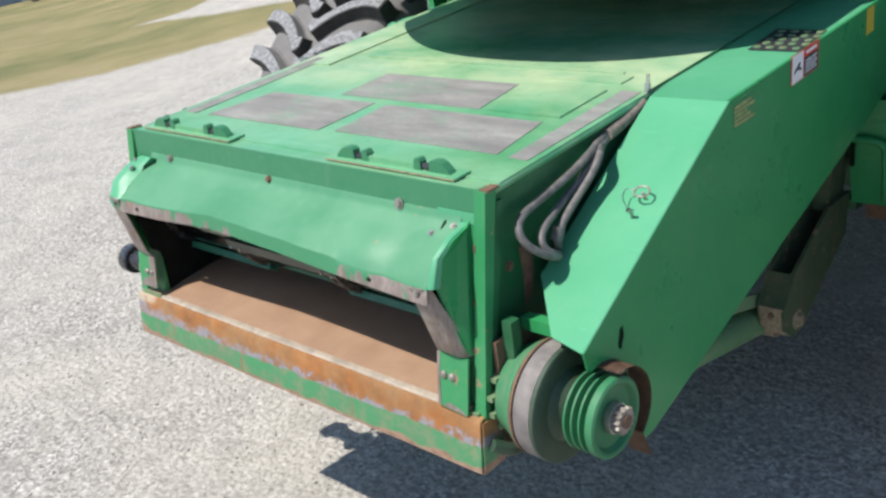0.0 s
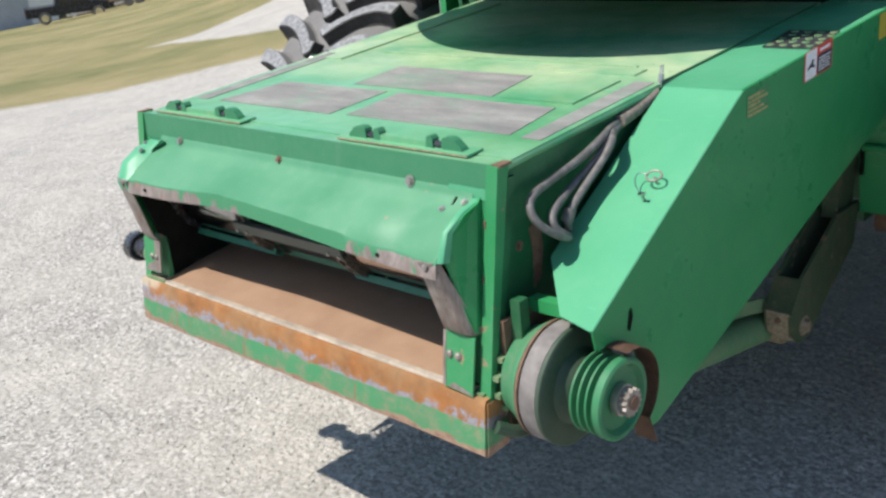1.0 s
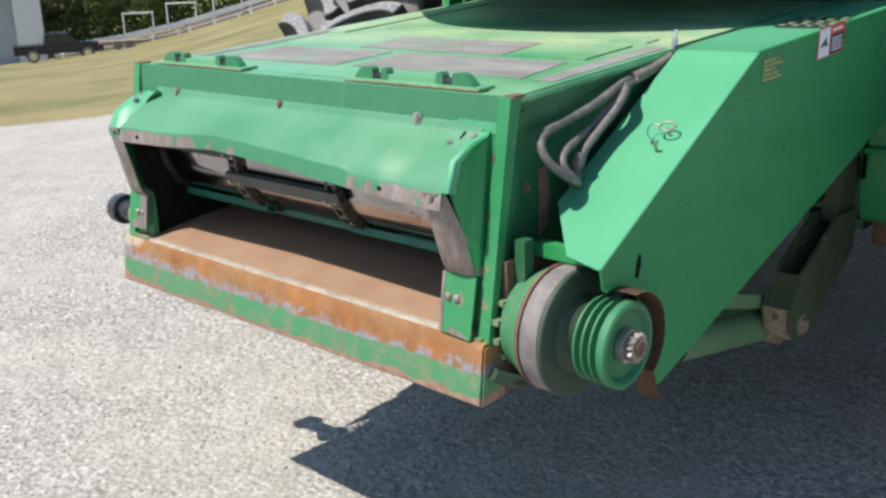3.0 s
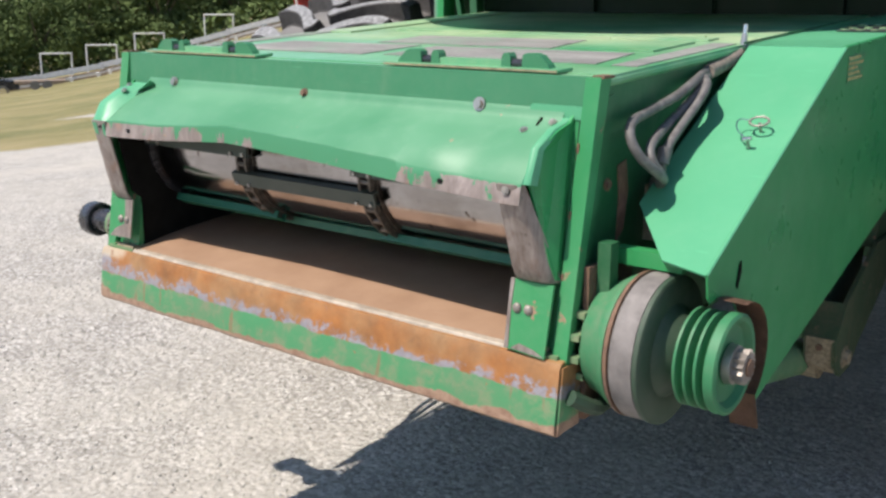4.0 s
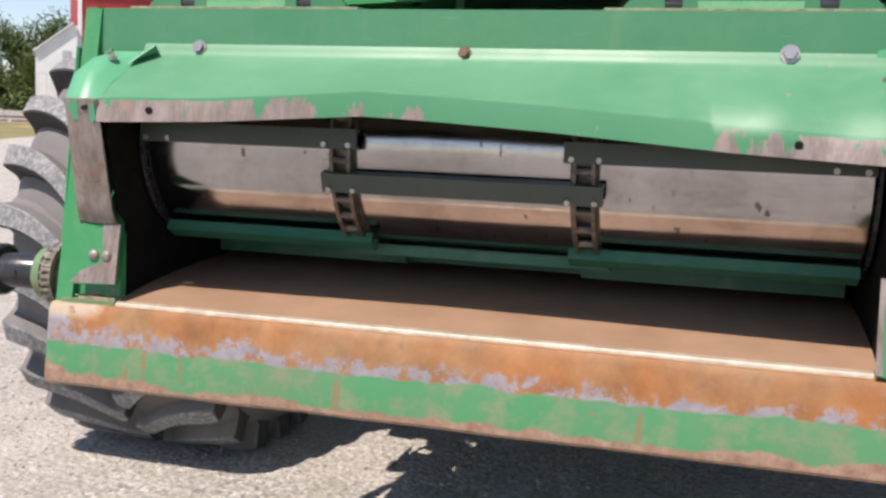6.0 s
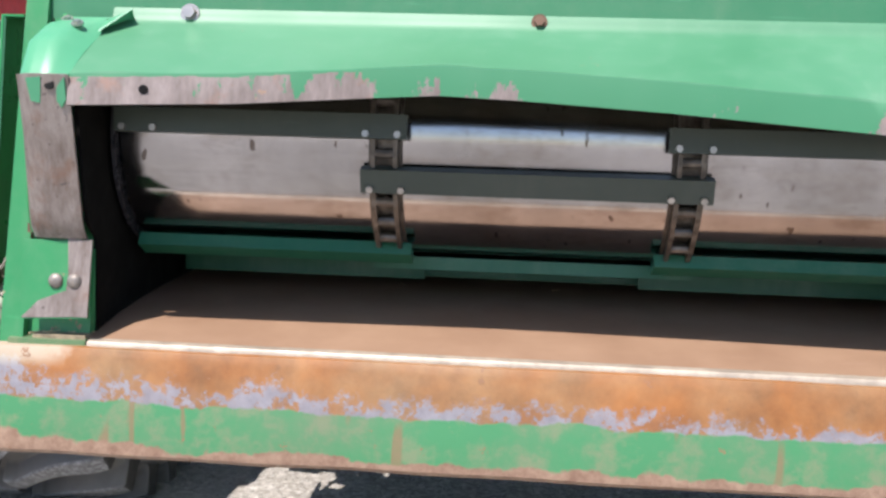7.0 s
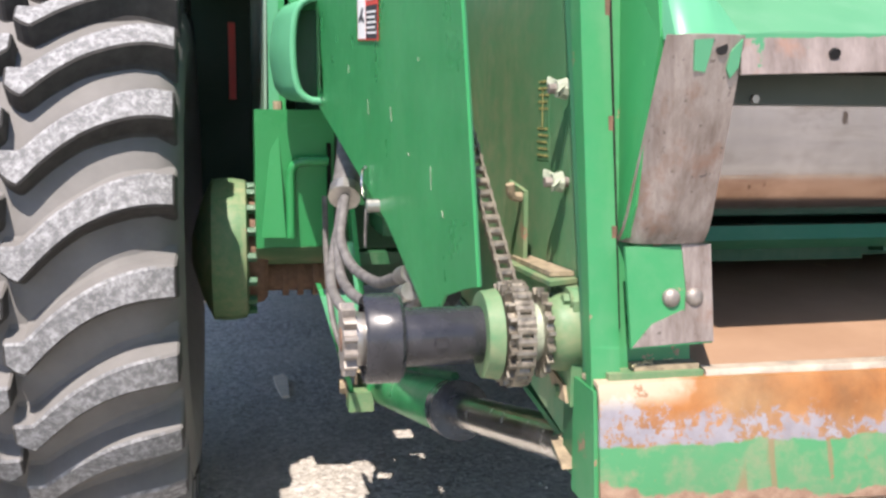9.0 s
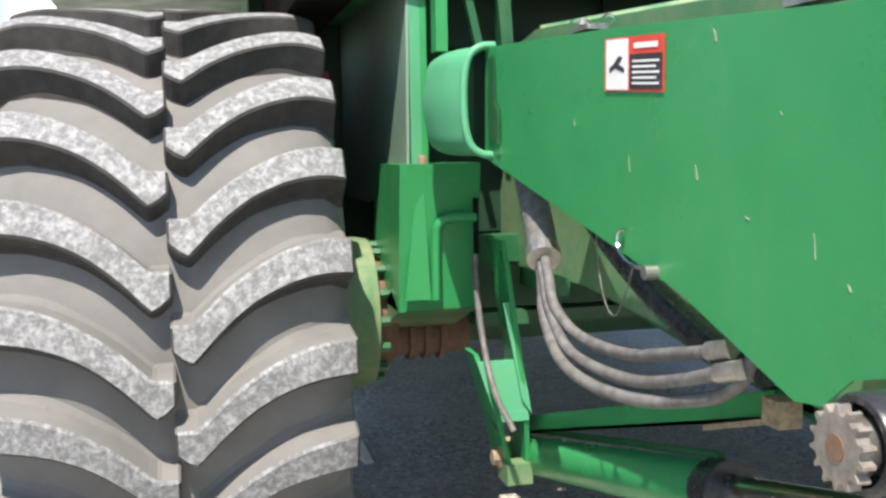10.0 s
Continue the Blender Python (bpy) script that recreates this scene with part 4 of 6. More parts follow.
# ---- right-hand belt drive ----
def build_pulleys():
    p = thing("pulley_drive", "green multi-groove belt pulley beside a large slip clutch", "pulley drive")
    part("shaft_tube", rod((0.792, AX_Y, AX_Z), (0.85, AX_Y, AX_Z), 0.075, None, 28, 0.004), "green_dark", p, "", True)
    part("gear_case", lathe([(0.842, 0.06), (0.843, 0.112), (0.852, 0.122), (0.875, 0.128), (0.898, 0.142), (0.912, 0.150), (0.9175, 0.150), (0.918, 0.04)], AX_Y, AX_Z, 48), "pulley", p, "", True)
    for k in range(6):
        a = radians(140 + k * 27)
        y, z = AX_Y + 0.105 * math.cos(a), AX_Z + 0.105 * math.sin(a)
        part("fin", box(0.802, 0.848, y - 0.022, y + 0.014, z - 0.007, z + 0.007, 0.002), "green_light", p)
    part("clutch_disc", lathe([(0.918, 0.05), (0.918, 0.148), (0.922, 0.148), (0.924, 0.157), (0.932, 0.158), (0.934, 0.05)], AX_Y, AX_Z, 56), "rust", p, "", True)
    part("sheave", lathe([(0.934, 0.05), (0.934, 0.152), (0.940, 0.157), (0.982, 0.156), (0.988, 0.158), (0.990, 0.10), (0.992, 0.05)], AX_Y, AX_Z, 56), "belt", p, "smooth grey sheave face", True)
    part("sheave_rim", lathe([(0.990, 0.10), (0.990, 0.159), (1.000, 0.159), (1.004, 0.152), (1.002, 0.10), (1.04, 0.06), (1.041, 0.02)], AX_Y, AX_Z, 56), "pulley_dark", p, "", True)
    prof = [(1.040, 0.06)]
    x = 1.048
    for k in range(3):
        prof += [(x, 0.100), (x + 0.002, 0.103), (x + 0.007, 0.103), (x + 0.013, 0.076), (x + 0.016, 0.076)]
        x += 0.022
    prof += [(x, 0.102), (x + 0.003, 0.105), (x + 0.022, 0.105), (x + 0.026, 0.098), (x + 0.024, 0.090), (x + 0.010, 0.080), (x + 0.008, 0.05), (x + 0.008, 0.03)]
    part("grooved_pulley", lathe(prof, AX_Y, AX_Z, 56), "pulley", p, "", True)
    part("hub", lathe([(1.125, 0.02), (1.125, 0.042), (1.142, 0.040), (1.146, 0.02)], AX_Y, AX_Z, 32), "steel", p, "", True)
    n = 14
    pts = []
    for k in range(n * 2):
        a = math.pi * k / n
        r = 0.037 if k % 2 else 0.029
        pts.append((1.144, AX_Y + r * math.cos(a), AX_Z + r * math.sin(a)))
    part("splined_nut", slab(pts, (0.022, 0, 0), 0.002), "gear", p, "shiny toothed shaft end")
    part("shaft_end", rod((1.15, AX_Y, AX_Z), (1.171, AX_Y, AX_Z), 0.018, None, 20, 0.003), "rust", p)
    part("bearing_plate", box(0.83, 0.842, AX_Y - 0.08, AX_Y + 0.11, 0.86, 1.20, 0.004), "rust", p)
    part("guard_arm", box(0.84, 1.0, 0.20, 0.235, 1.19, 1.225, 0.006), "green", p)
    part("guard_post", box(0.845, 0.875, 0.12, 0.155, 1.11, 1.25, 0.004), "green_dark", p)
    part("trash_wad", tube([(0.845, 0.03, 0.93), (0.87, 0.08, 0.90), (0.86, 0.14, 0.885), (0.845, 0.2, 0.88)], 0.018, 8, 5), "pulley_dark", p)


build_pulleys()


def warning_label(parent, o, u, v, w, h):
    """A safety label in the plane of u and v: white picture panel, red header, black panel with text bars."""
    o, u, v = Vector(o), Vector(u).normalized(), Vector(v).normalized()
    nrm = u.cross(v).normalized()

    def rect(name, a, b, c, d, mat, par, lift, label=""):
        q = [o + u * a + v * c + nrm * lift, o + u * b + v * c + nrm * lift, o + u * b + v * d + nrm * lift, o + u * a + v * d + nrm * lift]
        return part(name, slab(q, nrm * 0.0006, 0.0), mat, par, label)

    lab = rect("safety_label", 0, w, 0, h, "red", parent, 0.0012, "red, white and black safety label")
    rect("picture_panel", w * 0.03, w * 0.42, h * 0.03, h * 0.97, "white", lab, 0.0020)
    rect("text_panel", w * 0.45, w * 0.97, h * 0.04, h * 0.68, "ink", lab, 0.0020)
    for k in range(5):
        rect("text_bar", w * 0.50, w * (0.93 - 0.05 * (k % 2)), h * (0.13 + 0.10 * k), h * (0.17 + 0.10 * k), "white", lab, 0.0028)
    rect("text_bar", w * 0.52, w * 0.90, h * 0.78, h * 0.88, "white", lab, 0.0024)
    q = [(0.10, 0.34), (0.2, 0.42), (0.36, 0.34), (0.36, 0.42), (0.27, 0.5), (0.33, 0.62), (0.27, 0.66), (0.18, 0.52), (0.10, 0.44)]
    part("pictogram", slab([o + u * (w * a) + v * (h * b) + nrm * 0.0028 for a, b in q], nrm * 0.0006, 0.0), "ink", lab)


# ---- right-hand belt shield ----
def build_right_shield():
    s = thing("belt_shield", "large folded green belt shield with safety label, dusty", "shield")
    arc = []
    for k in range(15):
        a = radians(108 - k * 11.5)
        arc.append((AX_Y + 0.02 + 0.122 * math.cos(a), AX_Z + 0.005 + 0.122 * math.sin(a)))
    side = [(0.865, 1.633), (0.13, 1.217)] + [(0.142, 1.165)] + arc + [(0.315, 0.845), (0.406, 0.841), (1.993, 1.353), (2.35, 1.46), (2.35, 1.72)]
    bm = add_slab(bmesh.new(), [(1.085, y, z) for y, z in side], (-0.004, 0, 0))
    part("side_panel", bm, "green", s)
    # rolled rim round the notch
    bm = bmesh.new()
    rim = arc[1:] + [(0.30, 0.85)]
    a = [bm.verts.new((1.086, y, z)) for y, z in rim]
    b = [bm.verts.new((1.150, AX_Y + 0.02 + (y - AX_Y - 0.02) * 0.99, AX_Z + (z - AX_Z) * 0.99)) for y, z in rim]
    for i in range(len(a) - 1):
        bm.faces.new((a[i], b[i], b[i + 1], a[i + 1]))
    bmesh.ops.solidify(bm, geom=bm.faces[:], thickness=0.004)
    part("notch_rim", bm, "rust", s, "rusty rolled rim", True)
    part("side_slot", slab([(1.0862, y, z) for y, z in ((0.275, 1.165), (0.285, 1.155), (0.30, 1.19), (0.296, 1.215), (0.286, 1.21))], (0.0012, 0, 0), 0.0), "dark", s)
    front = [(0.842, 0.861, 1.631), (0.846, 0.292, 1.308), (0.978, 0.148, 1.227), (1.083, 0.129, 1.216), (1.083, 0.865, 1.633)]
    # sloped panel, top and fold are paler to paint the sun on them
    part("front_panel", slab(front, (0, 0.002, -0.004), 0.0015), "green_pale", s)
    part("top_panel", slab([(0.842, 0.862, 1.632), (1.083, 0.866, 1.634), (1.083, 2.35, 1.722), (0.824, 2.35, 1.720), (0.824, 1.0, 1.640)], (0, 0, -0.004), 0.0015), "green_pale", s)
    part("fold_edge", tube([(1.083, 0.131, 1.216), (1.083, 0.5, 1.426), (1.083, 0.864, 1.632)], 0.004, 8, 3), "green_pale", s)
    part("fold_edge", tube([(1.082, 0.868, 1.633), (1.082, 1.6, 1.677), (1.082, 2.34, 1.721)], 0.005, 8, 3), "green", s)
    part("inner_panel", slab([(0.846, 0.30, 1.30), (0.846, 0.86, 1.62), (0.846, 2.3, 1.70), (0.846, 2.3, 1.40), (0.846, 0.6, 1.0)], (0.004, 0, 0), 0.0), "green_dark", s)
    # grip pad of pale dots
    pad = part("grip_pad", slab([(0.915, 1.31, 1.6615), (1.078, 1.31, 1.6625), (1.066, 1.535, 1.675), (0.900, 1.535, 1.675)], (0, 0, 0.002), 0.0), "ink", s, "black grip pad with pale dots")
    for i in range(4):
        for j in range(5):
            x, y = 0.932 + i * 0.042 + 0.01 * (j % 2), 1.335 + j * 0.043
            z = 1.6635 + 0.06 * (y - 1.31)
            part("grip_dot", rod((x, y, z), (x, y, z + 0.003), 0.013, 0.012, 12), "green_light", pad)
    warning_label(s, (1.0855, 1.235, 1.575), (0, 1, 0.07), (0, 0.05, 1), 0.19, 0.088)
    part("yellow_sticker", slab([(1.0857, 1.80, 1.60), (1.0857, 1.86, 1.605), (1.0857, 1.86, 1.69), (1.0857, 1.80, 1.685)], (0.001, 0, 0), 0.0), "sticker", s)
    d = part("worn_decal", slab([(1.0857, 0.885, 1.545), (1.0857, 1.015, 1.552), (1.0857, 1.015, 1.622), (1.0857, 0.885, 1.614)], (0.0006, 0, 0), 0.0), "green_chip", s)
    for k in range(5):
        part("text_bar", slab([(1.0865, 0.89, 1.552 + k * 0.0125), (1.0865, 1.005 - 0.022 * (k % 3), 1.556 + k * 0.0125), (1.0865, 1.005 - 0.022 * (k % 3), 1.563 + k * 0.0125), (1.0865, 0.89, 1.559 + k * 0.0125)], (0.0006, 0, 0), 0.0), "yellow", d)
    # lynch pin with ring
    c = Vector((1.010, 0.540, 1.468))
    nrm = Vector((0, -0.49, 0.87))
    ring = part("ring_pin", tube([c + Vector((0.022 * math.cos(a), 0.018 * math.sin(a) * 0.87, 0.018 * math.sin(a) * 0.49)) + nrm * 0.012 for a in [k * math.pi / 5 for k in range(11)]], 0.0028, 6, 3), "gear", s, "wire ring and lynch pin")
    part("pin_wire", tube([c + Vector((-0.02, 0, 0.01)), c + Vector((-0.045, -0.01, 0.012)), c + Vector((-0.04, -0.035, -0.005)), c + Vector((-0.012, -0.058, -0.022))], 0.0016, 6, 5), "chrome", ring)
    part("pin_knob", rod(c + Vector((-0.014, -0.06, -0.026)), c + Vector((0.006, -0.06, -0.022)), 0.005, None, 8), "chrome", ring)
    part("pin_stem", rod(c + Vector((-0.004, -0.06, -0.024)), c + Vector((-0.004, -0.043, -0.055)), 0.004, None, 8), "steel", ring)
    part("pin_stem", rod(c + Vector((0.0, -0.004, 0.006)), c + Vector((0.0, 0.010, -0.020)), 0.004, None, 8), "steel", ring)


build_right_shield()


def build_right_hoses():
    h = thing("hydraulic_hoses", "looped grey hydraulic hoses beside the shield", "hose")
    sets = [
        [(0.816, 0.84, 1.606), (0.820, 0.66, 1.576), (0.853, 0.53, 1.562), (0.846, 0.44, 1.530), (0.838, 0.33, 1.505), (0.849, 0.238, 1.492), (0.862, 0.205, 1.465), (0.880, 0.215, 1.425), (0.898, 0.262, 1.385), (0.892, 0.31, 1.362), (0.85, 0.37, 1.335), (0.80, 0.43, 1.31)],
        [(0.818, 0.83, 1.600), (0.822, 0.67, 1.568), (0.860, 0.55, 1.548), (0.850, 0.49, 1.505), (0.842, 0.43, 1.474), (0.862, 0.32, 1.448), (0.874, 0.275, 1.428), (0.888, 0.268, 1.400), (0.893, 0.30, 1.372), (0.85, 0.37, 1.340), (0.80, 0.43, 1.315)],
        [(0.814, 0.82, 1.602), (0.818, 0.65, 1.572), (0.872, 0.55, 1.552), (0.872, 0.50, 1.510), (0.868, 0.44, 1.470), (0.870, 0.37, 1.428), (0.872, 0.34, 1.400), (0.866, 0.35, 1.372), (0.83, 0.40, 1.345), (0.80, 0.44, 1.325)],
    ]
    for pts in sets:
        part("hose", tube(pts, 0.0108, 12, 8), "hose", h, "", True)
    part("hose_sleeve", tube([(0.816, 0.86, 1.608), (0.818, 0.76, 1.588), (0.822, 0.66, 1.573)], 0.019, 12, 6), "sleeve", h, "tan woven sleeve", True)
    part("coupler", rod((0.815, 0.885, 1.615), (0.815, 0.895, 1.660), 0.009, 0.008, 12, 0.002), "steel", h)
    part("coupler_tip", rod((0.815, 0.895, 1.660), (0.815, 0.899, 1.684), 0.005, 0.006, 12, 0.001), "chrome", h)
    part("clamp", rod((0.872, 0.352, 1.425), (0.871, 0.338, 1.392), 0.017, None, 14, 0.003), "hose", h)
    part("valve_block", box(0.775, 0.84, 0.40, 0.49, 1.20, 1.33, 0.01), "grime", h)


build_right_hoses()


# ---- left-hand drive shaft, sprockets and shield ----
def toothed(x0, x1, r, n, y, z, depth=0.012, w=0.001):
    pts = []
    for k in range(n):
        for f, rr in ((0.0, r - depth), (0.22, r - depth), (0.40, r), (0.60, r), (0.78, r - depth)):
            a = 2 * math.pi * (k + f) / n
            pts.append((x0, y + rr * math.cos(a), z + rr * math.sin(a)))
    return slab(pts, (x1 - x0, 0, 0), w)


def build_coupling():
    c = thing("drive_coupling", "black shaft coupling with toothed end and greasy sprockets", "drive shaft")
    y, z = AX_Y - 0.02, AX_Z + 0.006
    part("sleeve", lathe([(-0.935, 0.02), (-0.935, 0.035), (-0.938, 0.037), (-1.040, 0.037), (-1.045, 0.02)], y, z, 40), "black", c, "glossy black steel sleeve", True)
    part("collar", lathe([(-1.038, 0.03), (-1.038, 0.051), (-1.043, 0.056), (-1.082, 0.056), (-1.086, 0.053), (-1.086, 0.045), (-1.060, 0.043), (-1.060, 0.02)], y, z, 48), "black", c, "black coupling collar", True)
    part("end_gear", toothed(-1.112, -1.096, 0.046, 14, y, z, 0.009), "gear", c, "toothed steel coupler end")
    part("gear_hub", lathe([(-1.10, 0.01), (-1.10, 0.034), (-1.07, 0.032), (-1.06, 0.01)], y, z, 28), "steel", c, "", True)
    part("gear_bore", rod((-1.1135, y, z), (-1.105, y, z), 0.015, None, 18), "rust", c)
    part("locking_tab", box(-1.0, -0.985, y - 0.040, y - 0.032, z - 0.006, z + 0.006, 0.003), "black", c)
    part("end_plate", lathe([(-0.936, 0.02), (-0.936, 0.055), (-0.916, 0.058), (-0.912, 0.02)], y, z, 36), "green_light", c, "", True)
    part("sprocket", toothed(-0.912, -0.902, 0.066, 20, y, z, 0.011), "roller", c)
    part("hub_disc", lathe([(-0.902, 0.02), (-0.902, 0.040), (-0.880, 0.037), (-0.862, 0.037), (-0.860, 0.02)], y, z, 36), "wing", c, "pale greasy hub", True)
    part("sprocket", toothed(-0.862, -0.853, 0.058, 18, y, z, 0.010), "roller", c)
    part("bearing", lathe([(-0.853, 0.02), (-0.853, 0.040), (-0.846, 0.046), (-0.838, 0.050), (-0.815, 0.052), (-0.79, 0.052), (-0.788, 0.02)], y, z, 36), "green_light", c, "", True)
    fl = [(y - 0.040, z + 0.046), (y - 0.024, z + 0.058), (y + 0.044, z + 0.062), (y + 0.074, z + 0.026), (y + 0.066, z - 0.050), (y + 0.022, z - 0.092), (y - 0.036, z - 0.090)]
    part("bearing_flange", prism_x(fl, -0.826, -0.806, 0.003), "green_dirty", c)
    part("flange_dirt", slab([(-0.8268, y - 0.032, z - 0.086), (-0.8268, y + 0.018, z - 0.088), (-0.8268, y + 0.058, z - 0.048), (-0.8268, y + 0.036, z - 0.056), (-0.8268, y - 0.020, z - 0.066)], (-0.004, 0, 0), 0.001), "grime", c)
    for dy, dz in ((0.030, 0.050), (-0.024, 0.046), (0.0, -0.078)):
        bolt(c, (-0.826, y + dy, z + dz), (-1, 0, 0), 0.009, 0.010, "green_light")
    # roller chain round the sprocket and up under the shield
    path = []
    R = 0.061
    for k in range(13):
        a = radians(-60 - k * 13)
        path.append((y + R * math.cos(a), z + R * math.sin(a)))
    for k in range(8):
        a = radians(150 - k * 12)
        path.append((y + R * math.cos(a), z + R * math.sin(a)))
    p1 = path[-1]
    for k in range(1, 14):
        path.append((p1[0] + 0.026 * k * 0.80, p1[1] + 0.026 * k * 0.60))
    link_mesh = None
    for i in range(len(path) - 1):
        (ya, za), (yb, zb) = path[i], path[i + 1]
        ang = math.atan2(zb - za, yb - ya)
        if link_mesh is None:
            bm = bmesh.new()
            for sx in (-0.009, 0.009):
                add_box(bm, sx - 0.0018, sx + 0.0018, -0.0135, 0.0135, -0.006, 0.006)
            soften(bm, 0.002, 1)
            add_rod(bm, (-0.012, 0.012, 0), (0.012, 0.012, 0), 0.0065, None, 10)
            lk = part("roller_link", bm, "roller", c, "greasy roller chain link")
            link_mesh = lk.data
        else:
            lk = new("roller_link", link_mesh)
            lk.parent = c
        lk.matrix_local = Matrix.Translation((-0.892, (ya + yb) / 2, (za + zb) / 2)) @ Matrix.Rotation(ang, 4, "X")
    # angle brackets on the side wall
    br = [(0.33, 1.10), (0.33, 1.205), (0.42, 1.215), (0.46, 1.10)]
    part("bracket", prism_x(br, -0.830, -0.824, 0.002), "green_light", c)
    part("stop_bolt", tube([(-0.825, 0.345, 1.195), (-0.845, 0.34, 1.198), (-0.85, 0.335, 1.215)], 0.007, 8, 4), "grime", c)
    part("toe_plate", slab([(-0.84, 0.10, 0.872), (-0.806, 0.10, 0.872), (-0.806, 0.19, 0.884), (-0.83, 0.18, 0.882)], (0, 0.004, 0.005), 0.001), "grime", c)


build_coupling()


def lsx(y, z):
    """The left shield leans slightly: its x for a given y and z."""
    return -0.986 - 0.0551 * (y - 1.039) - 0.0221 * (z - 1.461)


def build_left_shield():
    s = thing("chain_shield", "smooth green chain shield with safety label and hoses behind", "shield")
    prof = [(0.262, 1.523), (0.190, 1.092), (0.255, 1.078), (0.36, 1.050), (0.42, 1.002), (0.48, 0.995), (0.788, 1.111), (1.25, 1.222), (1.730, 1.336), (1.700, 1.611), (1.0, 1.575)]
    part("side_panel", slab([(lsx(y, z), y, z) for y, z in prof], (0.004, 0, 0), 0.001), "green", s)
    # fold in the duller green, so its shade is painted
    part("front_fold", slab([(lsx(0.262, 1.523), 0.262, 1.523), (lsx(0.19, 1.092), 0.190, 1.092), (lsx(0.19, 1.092) + 0.007, 0.193, 1.092), (lsx(0.262, 1.523) + 0.007, 0.265, 1.523)], (0, 0.003, 0), 0.001), "green_mid", s)
    part("top_fold", slab([(lsx(0.262, 1.523), 0.262, 1.5235), (lsx(1.0, 1.575), 1.0, 1.5755), (lsx(1.7, 1.611), 1.70, 1.6115), (lsx(1.7, 1.611) + 0.06, 1.70, 1.6115), (lsx(1.0, 1.575) + 0.05, 1.0, 1.5755), (lsx(0.262, 1.523) + 0.04, 0.262, 1.5235)], (0, 0, -0.004), 0.001), "green", s)
    # rolled guard at the rear end: a short scoop of rounded section, bowed outwards
    def scoop(y, left, grow=0.0):
        r, top, low, right = 0.055, 1.614 + grow, 1.343 - grow, -1.008
        pts = [(right, y, top)]
        for k in range(7):
            a = math.pi / 2 + k * math.pi / 12
            pts.append((left + r + r * math.cos(a), y, top - r + r * math.sin(a)))
        for k in range(1, 4):
            pts.append((left - 0.010 * math.sin(math.pi * k / 4), y, top - r + (low - top + 2 * r) * k / 4))
        for k in range(7):
            a = math.pi + k * math.pi / 12
            pts.append((left + r + r * math.cos(a), y, low + r + r * math.sin(a)))
        return pts + [(right, y, low)]

    part("rolled_guard", skin([scoop(1.68, -1.082), scoop(1.72, -1.098, 0.001), scoop(1.78, -1.116, 0.002), scoop(1.84, -1.130, 0.0), scoop(1.89, -1.136, -0.006)], 0.005), "green_pale", s, "", True)
    part("guard_rim", tube([p for k, p in enumerate(scoop(1.678, -1.082)) if k % 2 == 0], 0.010, 10, 4), "green_pale", s, "", True)
    part("guard_back", slab([(-1.12, 1.87, 1.36), (-1.01, 1.87, 1.36), (-1.01, 1.87, 1.60), (-1.12, 1.87, 1.60)], (0, 0.004, 0), 0.0), "green_dark", s)
    part("guard_slot", slab([(-1.0245, 1.60, 1.37), (-1.0245, 1.685, 1.385), (-1.0245, 1.675, 1.585), (-1.0245, 1.63, 1.585), (-1.0240, 1.63, 1.47), (-1.0240, 1.60, 1.45)], (-0.0015, 0, 0), 0.0), "green_dark", s)
    def at(y, z):
        return Vector((lsx(y, z) - 0.0006, y, z))

    # pale nicks and scratches in the paint
    for y, z, dy, dz in ((0.66, 1.513, 0.010, 0.022), (0.72, 1.30, 0.008, 0.026), (0.43, 1.20, 0.004, 0.036), (0.36, 1.165, 0.008, 0.010), (0.58, 1.245, 0.012, 0.005), (0.50, 1.395, 0.005, 0.006), (1.18, 1.40, 0.004, 0.016), (0.95, 1.31, 0.004, 0.03)):
        pts = [(y, z), (y + dy * 0.6, z + dz * 0.1), (y + dy, z + dz), (y + dy * 0.3, z + dz * 0.7)]
        part("scratch", slab([at(a, b) for a, b in pts], (-0.0006, 0, 0), 0.0), "wing", s, "pale scratch in the paint")
    o = at(1.04, 1.462)
    warning_label(s, o, at(0.80, 1.446) - o, at(1.033, 1.57) - o, 0.222, 0.097)
    # draw latch, pin and wire loop
    for y0, z0 in ((1.17, 1.585), (0.47, 1.540)):
        x = lsx(y0, z0)
        l = part("latch", box(x + 0.005, x + 0.05, y0 - 0.05, y0 + 0.04, z0 + 0.003, z0 + 0.014, 0.004), "steel", s, "wire spring latch")
        part("latch_wire", tube([(x + 0.02, y0 - 0.06, z0 + 0.01), (x + 0.02, y0 - 0.11, z0 + 0.022), (x + 0.035, y0 - 0.12, z0 + 0.012), (x + 0.045, y0 - 0.05, z0 + 0.012)], 0.0025, 6, 5), "chrome", l)
        part("latch_knob", rod((x + 0.01, y0 - 0.02, z0 + 0.014), (x + 0.01, y0 - 0.02, z0 + 0.026), 0.012, 0.009, 10), "steel", l)
    x = lsx(0.86, 1.14) - 0.002
    pn = part("lynch_pin", rod((x + 0.01, 0.862, 1.136), (x - 0.022, 0.862, 1.136), 0.013, None, 12, 0.002), "steel", s)
    part("pin_ring", tube([(x - 0.012, 0.862, 1.142), (x - 0.02, 0.92, 1.145), (x - 0.018, 0.975, 1.165), (x - 0.015, 0.985, 1.195), (x - 0.012, 0.965, 1.205)], 0.0035, 8, 6), "chrome", pn)
    part("pin_wire", tube([(x - 0.01, 0.93, 1.14), (x - 0.01, 0.96, 1.09), (x - 0.005, 1.02, 1.035), (x, 1.08, 1.05), (x + 0.01, 1.14, 1.12), (x + 0.01, 1.15, 1.19)], 0.0015, 6, 6), "hose", pn)


build_left_shield()


